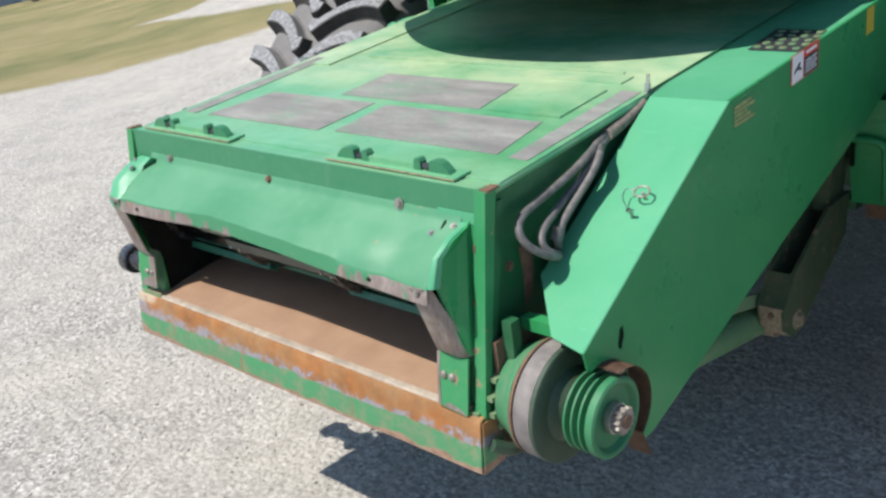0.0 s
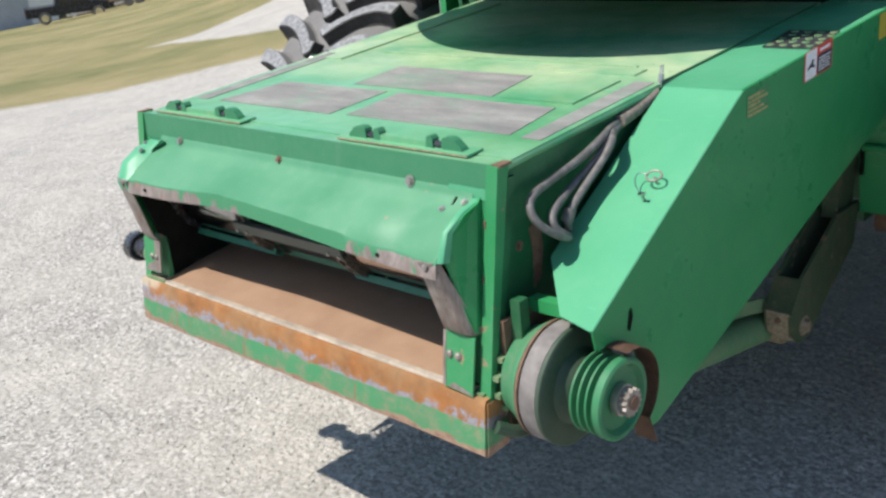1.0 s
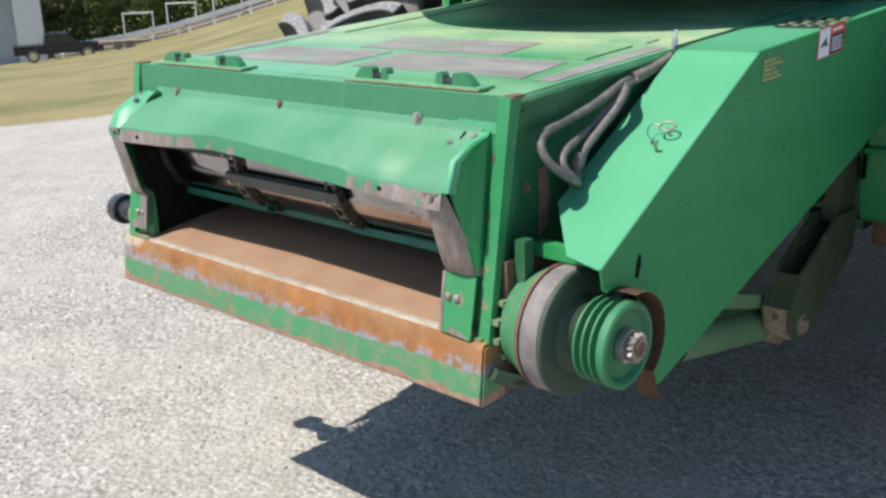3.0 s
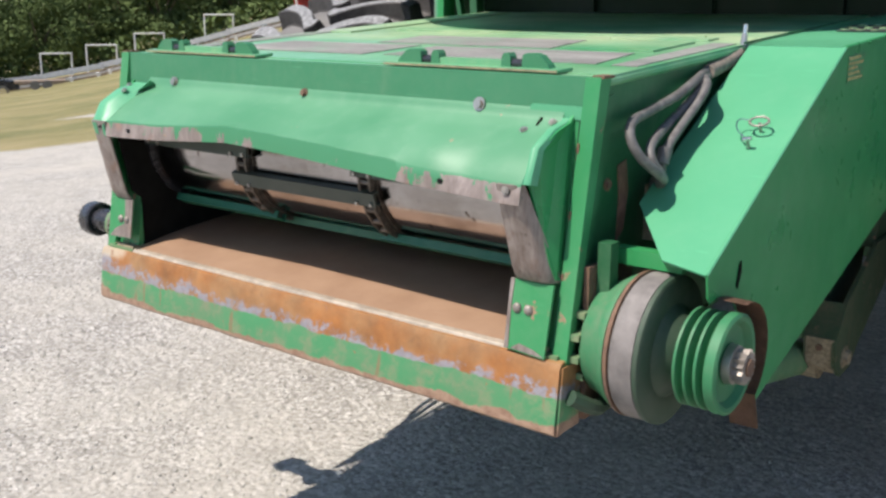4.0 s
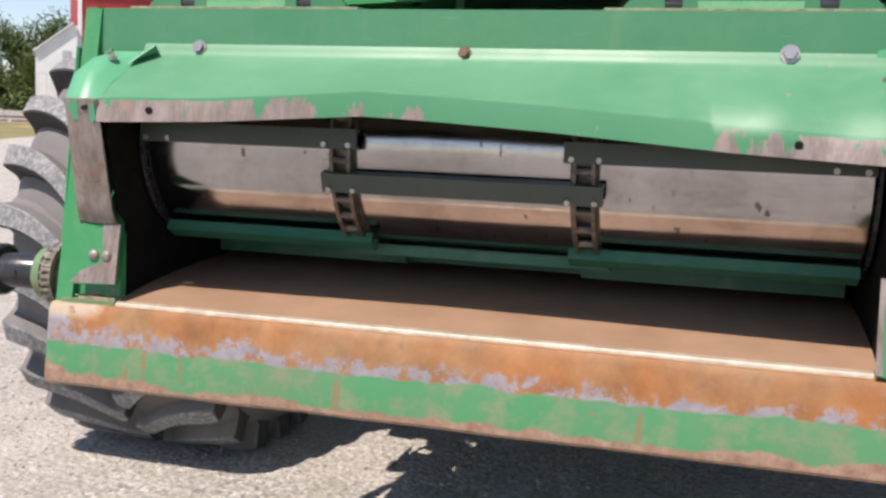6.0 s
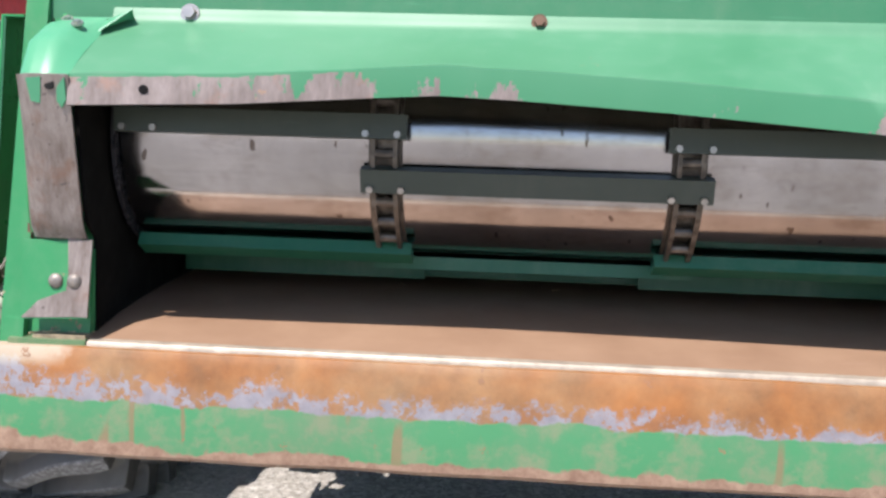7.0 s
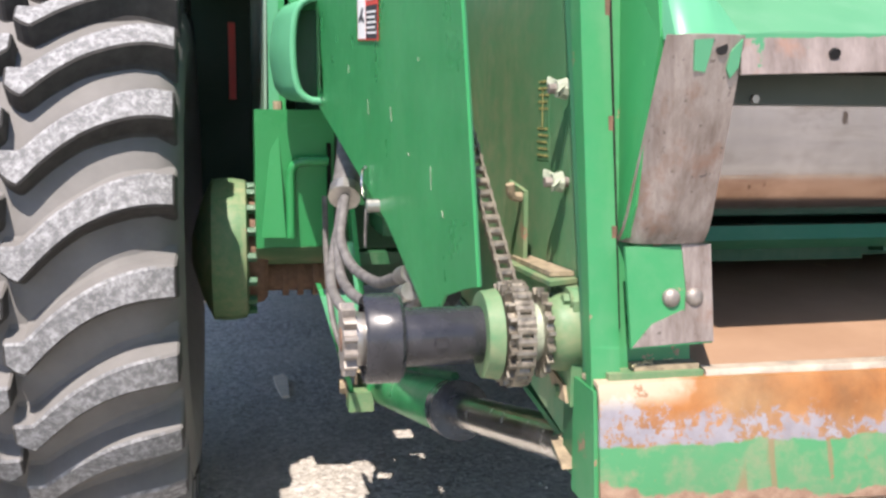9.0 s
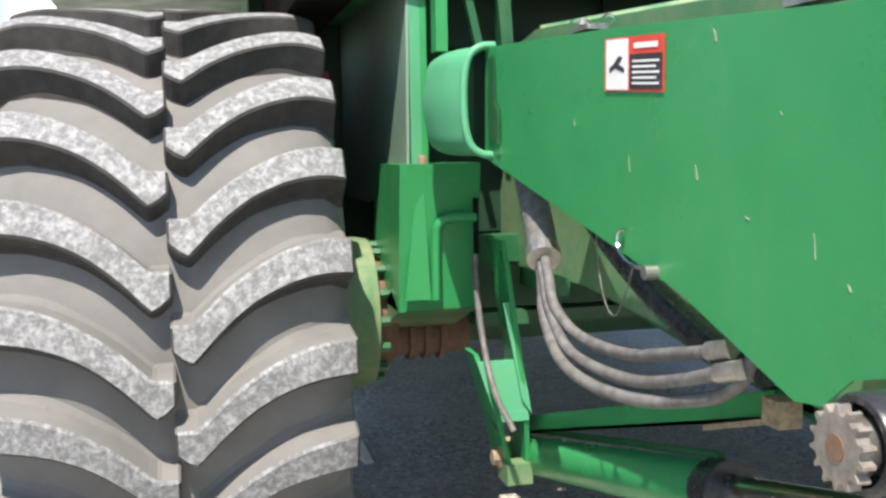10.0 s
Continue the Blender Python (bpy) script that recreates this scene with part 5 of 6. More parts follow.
def build_left_hoses():
    h = thing("hydraulic_hoses", "sagging grey hydraulic hoses under the chain shield", "hose")
    sets = [
        [(-0.95, 1.60, 1.24), (-0.97, 1.46, 1.15), (-0.989, 1.36, 1.08), (-1.004, 1.28, 1.018), (-0.988, 1.18, 0.969), (-0.956, 1.02, 0.959), (-0.95, 0.82, 0.997), (-0.95, 0.706, 1.023), (-0.945, 0.66, 1.035)],
        [(-0.955, 1.60, 1.22), (-0.98, 1.44, 1.12), (-1.004, 1.33, 1.036), (-1.01, 1.27, 0.99), (-1.012, 1.18, 0.942), (-0.997, 1.06, 0.924), (-0.972, 0.92, 0.927), (-0.962, 0.78, 0.96), (-0.955, 0.67, 0.995), (-0.95, 0.62, 1.01)],
        [(-0.96, 1.60, 1.20), (-0.985, 1.42, 1.08), (-1.012, 1.33, 1.003), (-1.029, 1.24, 0.956), (-1.036, 1.16, 0.924), (-1.026, 1.06, 0.903), (-1.002, 0.96, 0.896), (-0.973, 0.87, 0.902), (-0.955, 0.80, 0.918), (-0.945, 0.70, 0.948), (-0.938, 0.635, 0.985), (-0.93, 0.61, 1.03)],
    ]
    for pts in sets:
        part("hose", tube(pts, 0.0120, 12, 8), "hose", h, "", True)
    for pts in (sets[0], sets[1]):
        e = Vector(pts[-2])
        part("hose_end", rod(e, e + (Vector(pts[-1]) - e) * 1.2, 0.0165, None, 14, 0.003), "steel", h)
    part("bundle_wrap", tube([(-0.92, 1.74, 1.36), (-0.94, 1.62, 1.27), (-0.96, 1.50, 1.18), (-0.98, 1.41, 1.115)], 0.036, 14, 6), "hose", h, "", True)
    part("tie_strap", rod((-0.977, 1.425, 1.125), (-0.983, 1.40, 1.105), 0.040, None, 16, 0.004), "steel", h)
    part("return_hose", tube([(-0.86, 1.50, 1.25), (-0.87, 1.30, 1.16), (-0.87, 1.05, 1.06), (-0.88, 0.80, 1.0), (-0.88, 0.65, 1.0)], 0.03, 12, 6), "black", h, "", True)


build_left_hoses()


# ---- lift cylinders and stop bars ----
def build_lift(s):
    c = thing("lift_cylinder", "green hydraulic lift cylinder with bright rod below the feeder house", "lift cylinder", group="lift cylinders")
    X = 0.80 * s
    a, b = Vector((X, 2.06, 0.44) if s < 0 else (X, 1.57, 0.575)), Vector((X, 0.93, 0.700))
    d = (b - a).normalized()
    # right barrel takes a duller green that stands in for deep shade
    part("barrel", rod(a, b, 0.058, None, 28, 0.004), "green" if s < 0 else "green_dirty", c, "", True)
    part("gland", rod(b - d * 0.02, b + d * 0.05, 0.062, None, 28, 0.006), "black", c, "", True)
    part("rod", rod(b + d * 0.04, Vector((X - 0.03 * s, 0.26, 0.850)), 0.034, None, 24), "chrome", c, "", True)
    part("pin_eye", rod((X - 0.08, a.y + 0.02, a.z - 0.005), (X + 0.08, a.y + 0.02, a.z - 0.005), 0.055, None, 20, 0.005), "grime", c, "", True)
    part("oil_pipe", tube([a + Vector((0, 0, 0.07)), a + d * 0.2 + Vector((0, 0, 0.075)), b + Vector((0, 0, 0.07))], 0.009, 8, 6), "green_dark", c)
    # rod eye plate under the front of the feeder house
    part("rod_eye", box(X - 0.03 * s - 0.022, X - 0.03 * s + 0.022, 0.215, 0.295, 0.825, 0.885, 0.012), "green_dark", c)
    bar = thing("stop_bar", "folded green cylinder stop bar", "stop bar", group="stop bars")
    q0, q1 = Vector((X + 0.03 * s, 2.03, 0.540) if s < 0 else (X + 0.03, 1.57, 0.675)), Vector((X + 0.03 * s, 0.70, 0.926))
    up = Vector((0, 0.27, 0.96)) * 0.025
    # right bar is dulled by colour in the same way
    part("bar", slab([q0 - up, q1 - up, q1 + up, q0 + up], (0.012, 0, 0), 0.003), "green" if s < 0 else "green_dirty", bar)
    part("bar_flange", slab([q0 - up, q1 - up, q1 - up - Vector((0.02 * s, 0, 0)), q0 - up - Vector((0.02 * s, 0, 0))], (0, 0, 0.008), 0.002), "green_light", bar)
    part("end_block", box(min(X + 0.012 * s, X + 0.055 * s), max(X + 0.012 * s, X + 0.055 * s), 0.655, 0.705, 0.897, 0.943, 0.01), "grime", bar)
    part("latch_strip", slab([q1 - up * 1.05 + Vector((0, 0.02, 0)), q1 - up * 1.05 + (q0 - q1) * 0.17, q1 - up * 1.05 + (q0 - q1) * 0.17 + Vector((0.016 * s, 0, 0)), q1 - up * 1.05 + Vector((0.016 * s, 0.02, 0))], (0, 0, -0.011), 0.003), "grime", bar)


for s in (-1, 1):
    build_lift(s)


M["muddy"] = paint("mud_caked_green", (0.035, 0.075, 0.035), 0.9, 0.12, 0.7, (0.16, 0.12, 0.075))
M["splash"] = paint("dusty_splash_panel", (0.165, 0.255, 0.195), 0.4)


# ---- combine chassis, axle and cab underside ----
def build_chassis():
    c = thing("combine_harvester", "green combine harvester body with cab platform above the feeder house", "combine")
    # lift arm plates hanging from the axle
    for s in (-1, 1):
        # added hidden block that stops sun leaking past the arm plates
        part("sun_gap_filler", box(min(0.805 * s, 0.846 * s), max(0.805 * s, 0.846 * s), 1.70, 1.99, 0.97, 1.02, 0.004), "green_dark", c)
        if s > 0:
            arm = [(1.84, 0.95), (1.56, 0.80), (1.475, 0.69), (1.49, 0.60), (1.55, 0.55), (1.64, 0.555), (1.72, 0.62), (2.00, 0.79), (2.03, 0.95)]
            for dx in (0.852, 0.942):
                part("arm_plate", prism_x(arm, dx, dx + 0.014, 0.003), M["muddy"], c, "mud-caked lift arm plate")
            part("arm_web", slab([(0.866, 1.556, 0.795), (0.942, 1.556, 0.795), (0.942, 1.480, 0.690), (0.866, 1.480, 0.690)], (0, 0.012, 0), 0.002), M["muddy"], c)
            part("arm_boot", slab([(0.860, 1.474, 0.692), (0.950, 1.474, 0.692), (0.950, 1.488, 0.602), (0.944, 1.52, 0.568), (0.866, 1.52, 0.568), (0.860, 1.488, 0.602)], (0, 0.016, 0), 0.003), "grime", c, "dirt-caked end of the lift arm")
            part("arm_hole", rod((0.905, 1.470, 0.66), (0.905, 1.478, 0.66), 0.011, None, 12), "rust", c)
            part("arm_hanger", prism_x([(1.88, 0.92), (2.02, 0.92), (2.06, 1.16), (1.94, 1.16)], 0.874, 0.934, 0.004), M["muddy"], c)
            bolt(c, (0.956, 1.58, 0.61), (1, 0, 0), 0.026, 0.018, "grime")
        else:
            def lean(z, inner):
                return -0.85 - 0.09 * (z - 0.45) if inner else -0.915 - 0.29 * (z - 0.45)

            outer = [(1.90, 0.79), (1.86, 0.62), (1.90, 0.46), (1.97, 0.43), (2.03, 0.47), (2.0, 0.79)]
            part("arm_plate", slab([(lean(z, False), y, z) for y, z in outer], (0.014, 0, 0), 0.003), "green", c)
            inside = [(1.92, 1.10), (1.87, 0.80), (1.87, 0.60), (1.90, 0.46), (1.97, 0.43), (2.03, 0.47), (2.0, 0.80), (2.06, 1.10)]
            part("arm_plate", slab([(lean(z, True), y, z) for y, z in inside], (-0.014, 0, 0), 0.003), "green", c)
            # web and strap in the paler green paint in their bright light
            part("arm_web", slab([(lean(0.77, False), 1.885, 0.77), (lean(0.77, True), 1.885, 0.77), (lean(0.60, True), 1.865, 0.60), (lean(0.60, False), 1.865, 0.60)], (0, 0.012, 0), 0.002), "green_pale", c)
            part("arm_strap", slab([(-0.925, 1.90, 0.93), (-0.895, 1.90, 0.93), (-0.858, 1.86, 0.62), (-0.885, 1.86, 0.66)], (0, 0.008, 0), 0.002), "green_pale", c)
            part("arm_toe", box(-0.925, -0.85, 1.88, 1.97, 0.41, 0.47, 0.01), "green_light", c)
            bolt(c, (-0.925, 1.96, 0.47), (-1, 0, 0), 0.024, 0.02, "grime")
        # axle stand: a boxed column with ribs
        x0, x1 = sorted((0.95 * s, 1.19 * s))
        col = part("axle_stand", slab([(x0, 2.06, 0.895), (x1, 2.08, 0.895), (x1, 2.02, 1.32), (x0, 2.0, 1.32)], (0, 0.4, 0), 0.008, 2), "green", c)
        part("stand_foot", slab([(x0, 2.06, 0.893), (x1, 2.08, 0.893), (x1 , 2.34, 0.80), (x0, 2.34, 0.80)], (0, 0.1, 0.05), 0.004), "green_light", col)
        part("stand_rib", tube([(1.085 * s, 2.035, 0.93), (1.085 * s, 2.025, 1.10), (1.075 * s, 2.015, 1.15), (1.04 * s, 2.01, 1.165), (0.97 * s, 2.01, 1.165)], 0.014, 10, 6), "green", col, "", True)
        part("stand_slot", box(min(0.962 * s, 0.975 * s), max(0.962 * s, 0.975 * s), 2.005, 2.018, 1.06, 1.22, 0.002), "dark", col)
        part("stand_panel", slab([(1.175 * s, 2.042, 0.93), (1.10 * s, 2.036, 0.93), (1.12 * s, 2.022, 1.27), (1.135 * s, 2.022, 1.29)], (0, -0.006, 0), 0.002), "green", col)
        part("stand_bolt", rod((1.12 * s, 2.02, 1.32), (1.12 * s, 2.02, 1.345), 0.014, None, 8), "grime", col)
        # final drive casting behind the wheel
        fd = part("final_drive", lathe([(1.212 * s, 0.05), (1.212 * s, 0.212), (1.220 * s, 0.236), (1.26 * s, 0.244), (1.30 * s, 0.244), (1.33 * s, 0.24), (1.36 * s, 0.18), (1.40 * s, 0.05)], 2.42, 0.845, 36), "green_light", c, "pale green bolted final drive casting", True)
        part("rust_face", lathe([(1.150 * s, 0.05), (1.150 * s, 0.165), (1.165 * s, 0.184), (1.2115 * s, 0.190), (1.212 * s, 0.05)], 2.42, 0.845, 32), "rust", fd, "", True)
        for k in range(16):
            a = 2 * math.pi * k / 16
            bolt(fd, (1.217 * s, 2.42 + 0.213 * math.cos(a), 0.845 + 0.213 * math.sin(a)), (-s, 0, 0), 0.017, 0.03, "green_dark", "bolt", False)
        part("drive_neck", rod((0.90 * s, 2.40, 0.76), (1.17 * s, 2.40, 0.76), 0.060, None, 20, 0.006), "rust", c, "", True)
        for k in range(3):
            part("neck_flange", rod((0.98 * s + 0.05 * k * s, 2.40, 0.76), (1.0 * s + 0.05 * k * s, 2.40, 0.76), 0.078, None, 18, 0.004), "rust", c, "", True)
        # upright side sheets next to the tyre
        part("side_sheet", slab([(1.146 * s, 2.045, 1.25), (1.146 * s, 2.045, 2.20), (1.114 * s, 2.05, 2.20), (1.114 * s, 2.05, 1.29)], (0, 0.012, 0), 0.003), "green_pale", c)
        part("side_post", box(min(1.095 * s, 1.115 * s), max(1.095 * s, 1.115 * s), 2.05, 2.12, 1.27, 2.20, 0.004), "green", c)
        part("splash_panel", slab([(1.162 * s, 2.045, 1.155), (1.166 * s, 2.28, 1.235), (1.178 * s, 2.60, 1.19), (1.186 * s, 3.06, 1.19), (1.186 * s, 3.08, 2.1), (1.150 * s, 2.045, 2.1)], (-0.008 * s, 0, 0), 0.002), M["splash"], c, "dull grey-green splash panel")
        # frame in the near-black green, its shade painted in
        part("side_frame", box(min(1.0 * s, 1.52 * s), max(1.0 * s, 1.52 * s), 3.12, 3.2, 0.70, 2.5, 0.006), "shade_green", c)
        # corner bracket on the frame
        if s > 0:
            part("corner_bracket", box(0.90, 1.06, 1.98, 2.06, 1.63, 1.80, 0.01), "green_dark", c)
        else:
            br = part("corner_bracket", box(-1.085, -0.860, 1.975, 2.05, 1.795, 1.822, 0.006), "green", c, "open green bracket frame")
            part("bracket_post", box(-1.083, -1.050, 1.98, 2.04, 1.63, 1.797, 0.004), "green", br)
            part("bracket_post", slab([(-0.905, 1.98, 1.797), (-0.868, 1.98, 1.797), (-0.858, 1.98, 1.63), (-0.892, 1.98, 1.63)], (0, 0.05, 0), 0.003), "green_dark", br)
            part("bracket_brace", slab([(-1.000, 1.99, 1.797), (-0.978, 1.99, 1.797), (-0.945, 1.99, 1.65), (-0.968, 1.99, 1.65)], (0, 0.03, 0), 0.003), "green_dark", br)
    part("axle_beam", box(-1.15, 1.15, 2.52, 2.74, 0.78, 1.06, 0.015), "green_dark", c)
    part("cross_tube", box(-0.93, 0.93, 2.12, 2.2, 1.02, 1.10, 0.01), "green_dark", c)
    part("cross_channel", box(-0.93, 0.93, 2.16, 2.26, 0.82, 0.86, 0.006), "green_dark", c)
    # wall, ribs and beam under the cab carry their shade in the colour
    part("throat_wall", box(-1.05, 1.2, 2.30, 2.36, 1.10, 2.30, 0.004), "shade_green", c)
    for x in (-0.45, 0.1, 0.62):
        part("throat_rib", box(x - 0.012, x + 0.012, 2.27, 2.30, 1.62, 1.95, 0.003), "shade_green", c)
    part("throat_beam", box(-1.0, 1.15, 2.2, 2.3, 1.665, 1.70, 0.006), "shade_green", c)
    part("hydraulic_pipe", tube([(-1.04, 2.0, 1.818), (-0.3, 2.0, 1.824), (0.6, 2.0, 1.842), (1.15, 2.0, 1.858)], 0.012, 10, 6), "green_dirty", c, "", True)
    for x in (-0.55, 0.05, 0.7):
        part("pipe_clip", box(x - 0.016, x + 0.016, 1.985, 2.03, 1.806 + 0.02 * (x + 0.5), 1.868 + 0.03 * (x + 0.5), 0.004), "green_dark", c)
    # cab platform
    part("cab_platform", slab([(-1.352, 2.0, 1.834), (1.35, 2.0, 1.974), (1.35, 2.0, 2.45), (-1.352, 2.0, 2.45)], (0, 1.2, 0), 0.01), "green", c)
    # black slab: shade below the platform is in its colour
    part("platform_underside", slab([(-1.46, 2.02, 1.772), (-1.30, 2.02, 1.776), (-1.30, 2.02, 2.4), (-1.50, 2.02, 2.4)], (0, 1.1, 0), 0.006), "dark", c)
    nose = [(x, 0.86 + 0.42 * abs((x - 0.05) / 0.9) ** 2.4, 2.04) for x in [-0.85 + 0.1 * k for k in range(19)]]
    part("cab_floor", slab(nose + [(0.95, 2.02, 2.04), (-0.85, 2.02, 2.04)], (0, 0, 0.07), 0.01), "green_dark", c)
    # unseen band added below the cab floor to keep sky light out
    part("cab_sky_blocker", slab([(x, y + 0.30, 1.885) for x, y, z in nose] + [(0.95, 2.0, 1.885), (0.93, 2.0, 1.885)] + [(x * 0.97, y + 0.34, 1.885) for x, y, z in nose[::-1]], (0, 0, 0.156), 0.0), "green_dark", c)
    part("cab_front", box(-0.75, 0.85, 1.36, 1.46, 2.11, 3.4, 0.03), "dark", c)
    part("cab_roof", box(-0.95, 1.05, 1.1, 2.9, 3.4, 3.6, 0.05), "green", c)
    part("grain_tank", box(-1.5, 1.5, 3.2, 6.5, 1.5, 3.6, 0.05), "green", c)
    part("rear_body", box(-1.30, 1.30, 3.3, 7.5, 0.55, 1.5, 0.05), "green_dark", c)
    part("red_reflector", box(-1.272, -1.245, 3.0, 3.02, 1.36, 1.655, 0.003), "red", c)
    part("landing", box(-2.30, -1.36, 2.35, 4.7, 2.02, 2.08, 0.01), "green_dark", c)
    for x, y in ((-2.2, 2.4), (-2.2, 4.6), (-2.2, 3.5)):
        part("landing_post", rod((x, y, 2.08), (x, y, 3.0), 0.02, None, 8), "green_dark", c)
    part("landing_rail", tube([(-2.2, 2.38, 3.0), (-2.2, 3.5, 3.0), (-2.2, 4.62, 3.0)], 0.02, 8, 4), "green_dark", c)
    part("drop_hose", tube([(-0.985, 1.98, 1.06), (-0.985, 1.92, 0.86), (-0.975, 1.83, 0.70), (-0.94, 1.77, 0.60)], 0.009, 8, 6), "hose", c)


build_chassis()


# ---- front wheels ----
W_Y, W_Z, W_R = 2.40, 0.868, 0.915


def build_wheel():
    w = thing("front_wheel", "large dusty tractor tyre with deep chevron lugs", "wheel", group="front wheels")
    # carcass, from one bead over the tread to the other
    pts = [(-0.30, 0.46), (-0.345, 0.50), (-0.385, 0.60), (-0.400, 0.70), (-0.398, 0.785), (-0.380, 0.838), (-0.345, 0.872), (-0.29, 0.890), (-0.18, 0.901), (0.0, 0.904)]
    pts = [(x * 1.055, r * 0.936) for x, r in pts]
    pts = pts + [(-x, r) for x, r in pts[-2::-1]]
    bm = bmesh.new()
    n = 96
    rings = [[bm.verts.new((x, r * math.cos(2 * math.pi * i / n), r * math.sin(2 * math.pi * i / n))) for i in range(n)] for x, r in pts]
    for a, b in zip(rings, rings[1:]):
        for i in range(n):
            bm.faces.new((a[i], a[(i + 1) % n], b[(i + 1) % n], b[i]))
    tyre = part("tyre", bm, "rubber", w, "dusty black rubber carcass", True)
    # one lug: swept across half the tread, growing outwards
    count = 24

    def lug(side):
        bm = bmesh.new()
        rows = []
        m = 18
        for k in range(m + 1):
            u = k / m
            x = side * (-0.004 + 0.417 * u)
            v = max(0.0, u - 0.12) / 0.88
            swing = radians(-11.8 * (1 - (1 - v) ** 2.3))
            lean = 0.047 - 0.007 * min(1.0, u / 0.45) + 0.004 * max(0.0, u - 0.45) / 0.55
            nose = min(1.0, u / 0.09)
            base_r = 0.836 if u < 0.6 else 0.836 - 0.053 * ((u - 0.6) / 0.4) ** 2
            top_r = W_R - 0.004 * u if u < 0.75 else W_R - 0.004 - 0.022 * ((u - 0.75) / 0.25) ** 2
            low = lean * (0.25 + 0.75 * nose)
            row = []
            for dt, r in ((-lean - 0.040, base_r - 0.004), (-lean - 0.014, base_r + 0.018), (-lean, top_r), (low, top_r), (low + 0.005, base_r + 0.014), (low + 0.016, base_r - 0.006)):
                a = swing + dt / r
                row.append(bm.verts.new((x, r * math.cos(a), r * math.sin(a))))
            rows.append(row)
        for a, b in zip(rows, rows[1:]):
            for i in range(5):
                bm.faces.new((a[i], a[i + 1], b[i + 1], b[i]))
        bm.faces.new(rows[0])
        bm.faces.new(rows[-1][::-1])
        bmesh.ops.recalc_face_normals(bm, faces=bm.faces)
        bmesh.ops.bevel(bm, geom=[e for e in bm.edges if e.calc_face_angle(0) > 0.6], offset=0.006, segments=1, affect="EDGES", clamp_overlap=True)
        me_ob = part("lug", bm, "lug", tyre, "scuffed rubber lug")
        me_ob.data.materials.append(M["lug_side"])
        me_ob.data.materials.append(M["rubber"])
        # crown scuffed, upper flank as the carcass, lower flank darkened as painted shade
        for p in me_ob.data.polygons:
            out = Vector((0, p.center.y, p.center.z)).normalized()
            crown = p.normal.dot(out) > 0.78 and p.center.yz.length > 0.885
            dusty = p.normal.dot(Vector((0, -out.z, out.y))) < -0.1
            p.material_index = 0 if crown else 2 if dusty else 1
        return me_ob

    for side, ph in ((1, 0.0), (-1, 0.5)):
        first = lug(side)
        for k in range(count):
            o = first if k == 0 else new("lug", first.data)
            if k:
                o.parent = tyre
            o.matrix_local = Matrix.Rotation(2 * math.pi * (k + ph) / count, 4, "X")
    bm = bmesh.new()
    rp = [(-0.30, 0.465), (-0.32, 0.475), (-0.30, 0.45), (-0.15, 0.42), (0.1, 0.40), (0.12, 0.10)]
    rings = [[bm.verts.new((x, r * math.cos(2 * math.pi * i / 48), r * math.sin(2 * math.pi * i / 48))) for i in range(48)] for x, r in rp]
    for a, b in zip(rings, rings[1:]):
        for i in range(48):
            bm.faces.new((a[i], a[(i + 1) % 48], b[(i + 1) % 48], b[i]))
    bm.faces.new(rings[-1])
    part("rim", bm, "rim", w, "", True)
    bm = bmesh.new()
    rp = [(0.30, 0.465), (0.32, 0.475), (0.30, 0.45), (0.20, 0.43), (0.14, 0.40), (0.13, 0.10)]
    rings = [[bm.verts.new((x, r * math.cos(2 * math.pi * i / 48), r * math.sin(2 * math.pi * i / 48))) for i in range(48)] for x, r in rp]
    for a, b in zip(rings, rings[1:]):
        for i in range(48):
            bm.faces.new((a[i], a[(i + 1) % 48], b[(i + 1) % 48], b[i]))
    bm.faces.new(rings[-1])
    part("rim", bm, "rim", w, "", True)
    return w


wheel = build_wheel()
wheel.matrix_basis = pose(-1.809, W_Y, W_Z, 10.5, 0, 0)
copy_thing(wheel, pose(1.81, W_Y, W_Z, 4, 0, 0))


# ---- distance: trees, buildings, fences, a parked truck ----
M["bark"] = plain("grey_bark", (0.12, 0.09, 0.065), 0.9, 0.0, 0.4, 8)
M["red_siding"] = plain("red_barn_siding", (0.36, 0.03, 0.025), 0.55, 0.0, 0.15, 2)
M["white_siding"] = plain("white_siding", (0.72, 0.72, 0.70), 0.6, 0.0, 0.06, 2)
M["grey_siding"] = plain("pale_grey_siding", (0.42, 0.43, 0.45), 0.6, 0.0, 0.08, 2)
M["white_rail"] = plain("weathered_white_rail", (0.62, 0.62, 0.60), 0.7, 0.0, 0.15, 6)
M["timber"] = plain("weathered_timber", (0.22, 0.165, 0.12), 0.85, 0.0, 0.3, 5)
M["truck_paint"] = plain("dark_blue_car_paint", (0.012, 0.014, 0.028), 0.25, 0.0, 0.2, 3)
M["glass"] = plain("dark_tinted_glass", (0.03, 0.035, 0.04), 0.08, 0.0, 0.1, 3)
M["roofing"] = plain("grey_metal_roofing", (0.45, 0.46, 0.46), 0.45, 0.3, 0.12, 2)


def leaf_mat(name, a, b):
    m = Mat(name, 0.8)
    m.b.inputs["Specular IOR Level"].default_value = 0.2
    isl = m.geo.outputs["Random Per Island"]
    c = m.mix(isl, a, b)
    c = m.mix(m.ramp(m.noise(0.35, 3), (0.35, 0.0), (0.7, 0.6)), c, tuple(x * 0.55 for x in a))
    m.color(c)
    return m.m


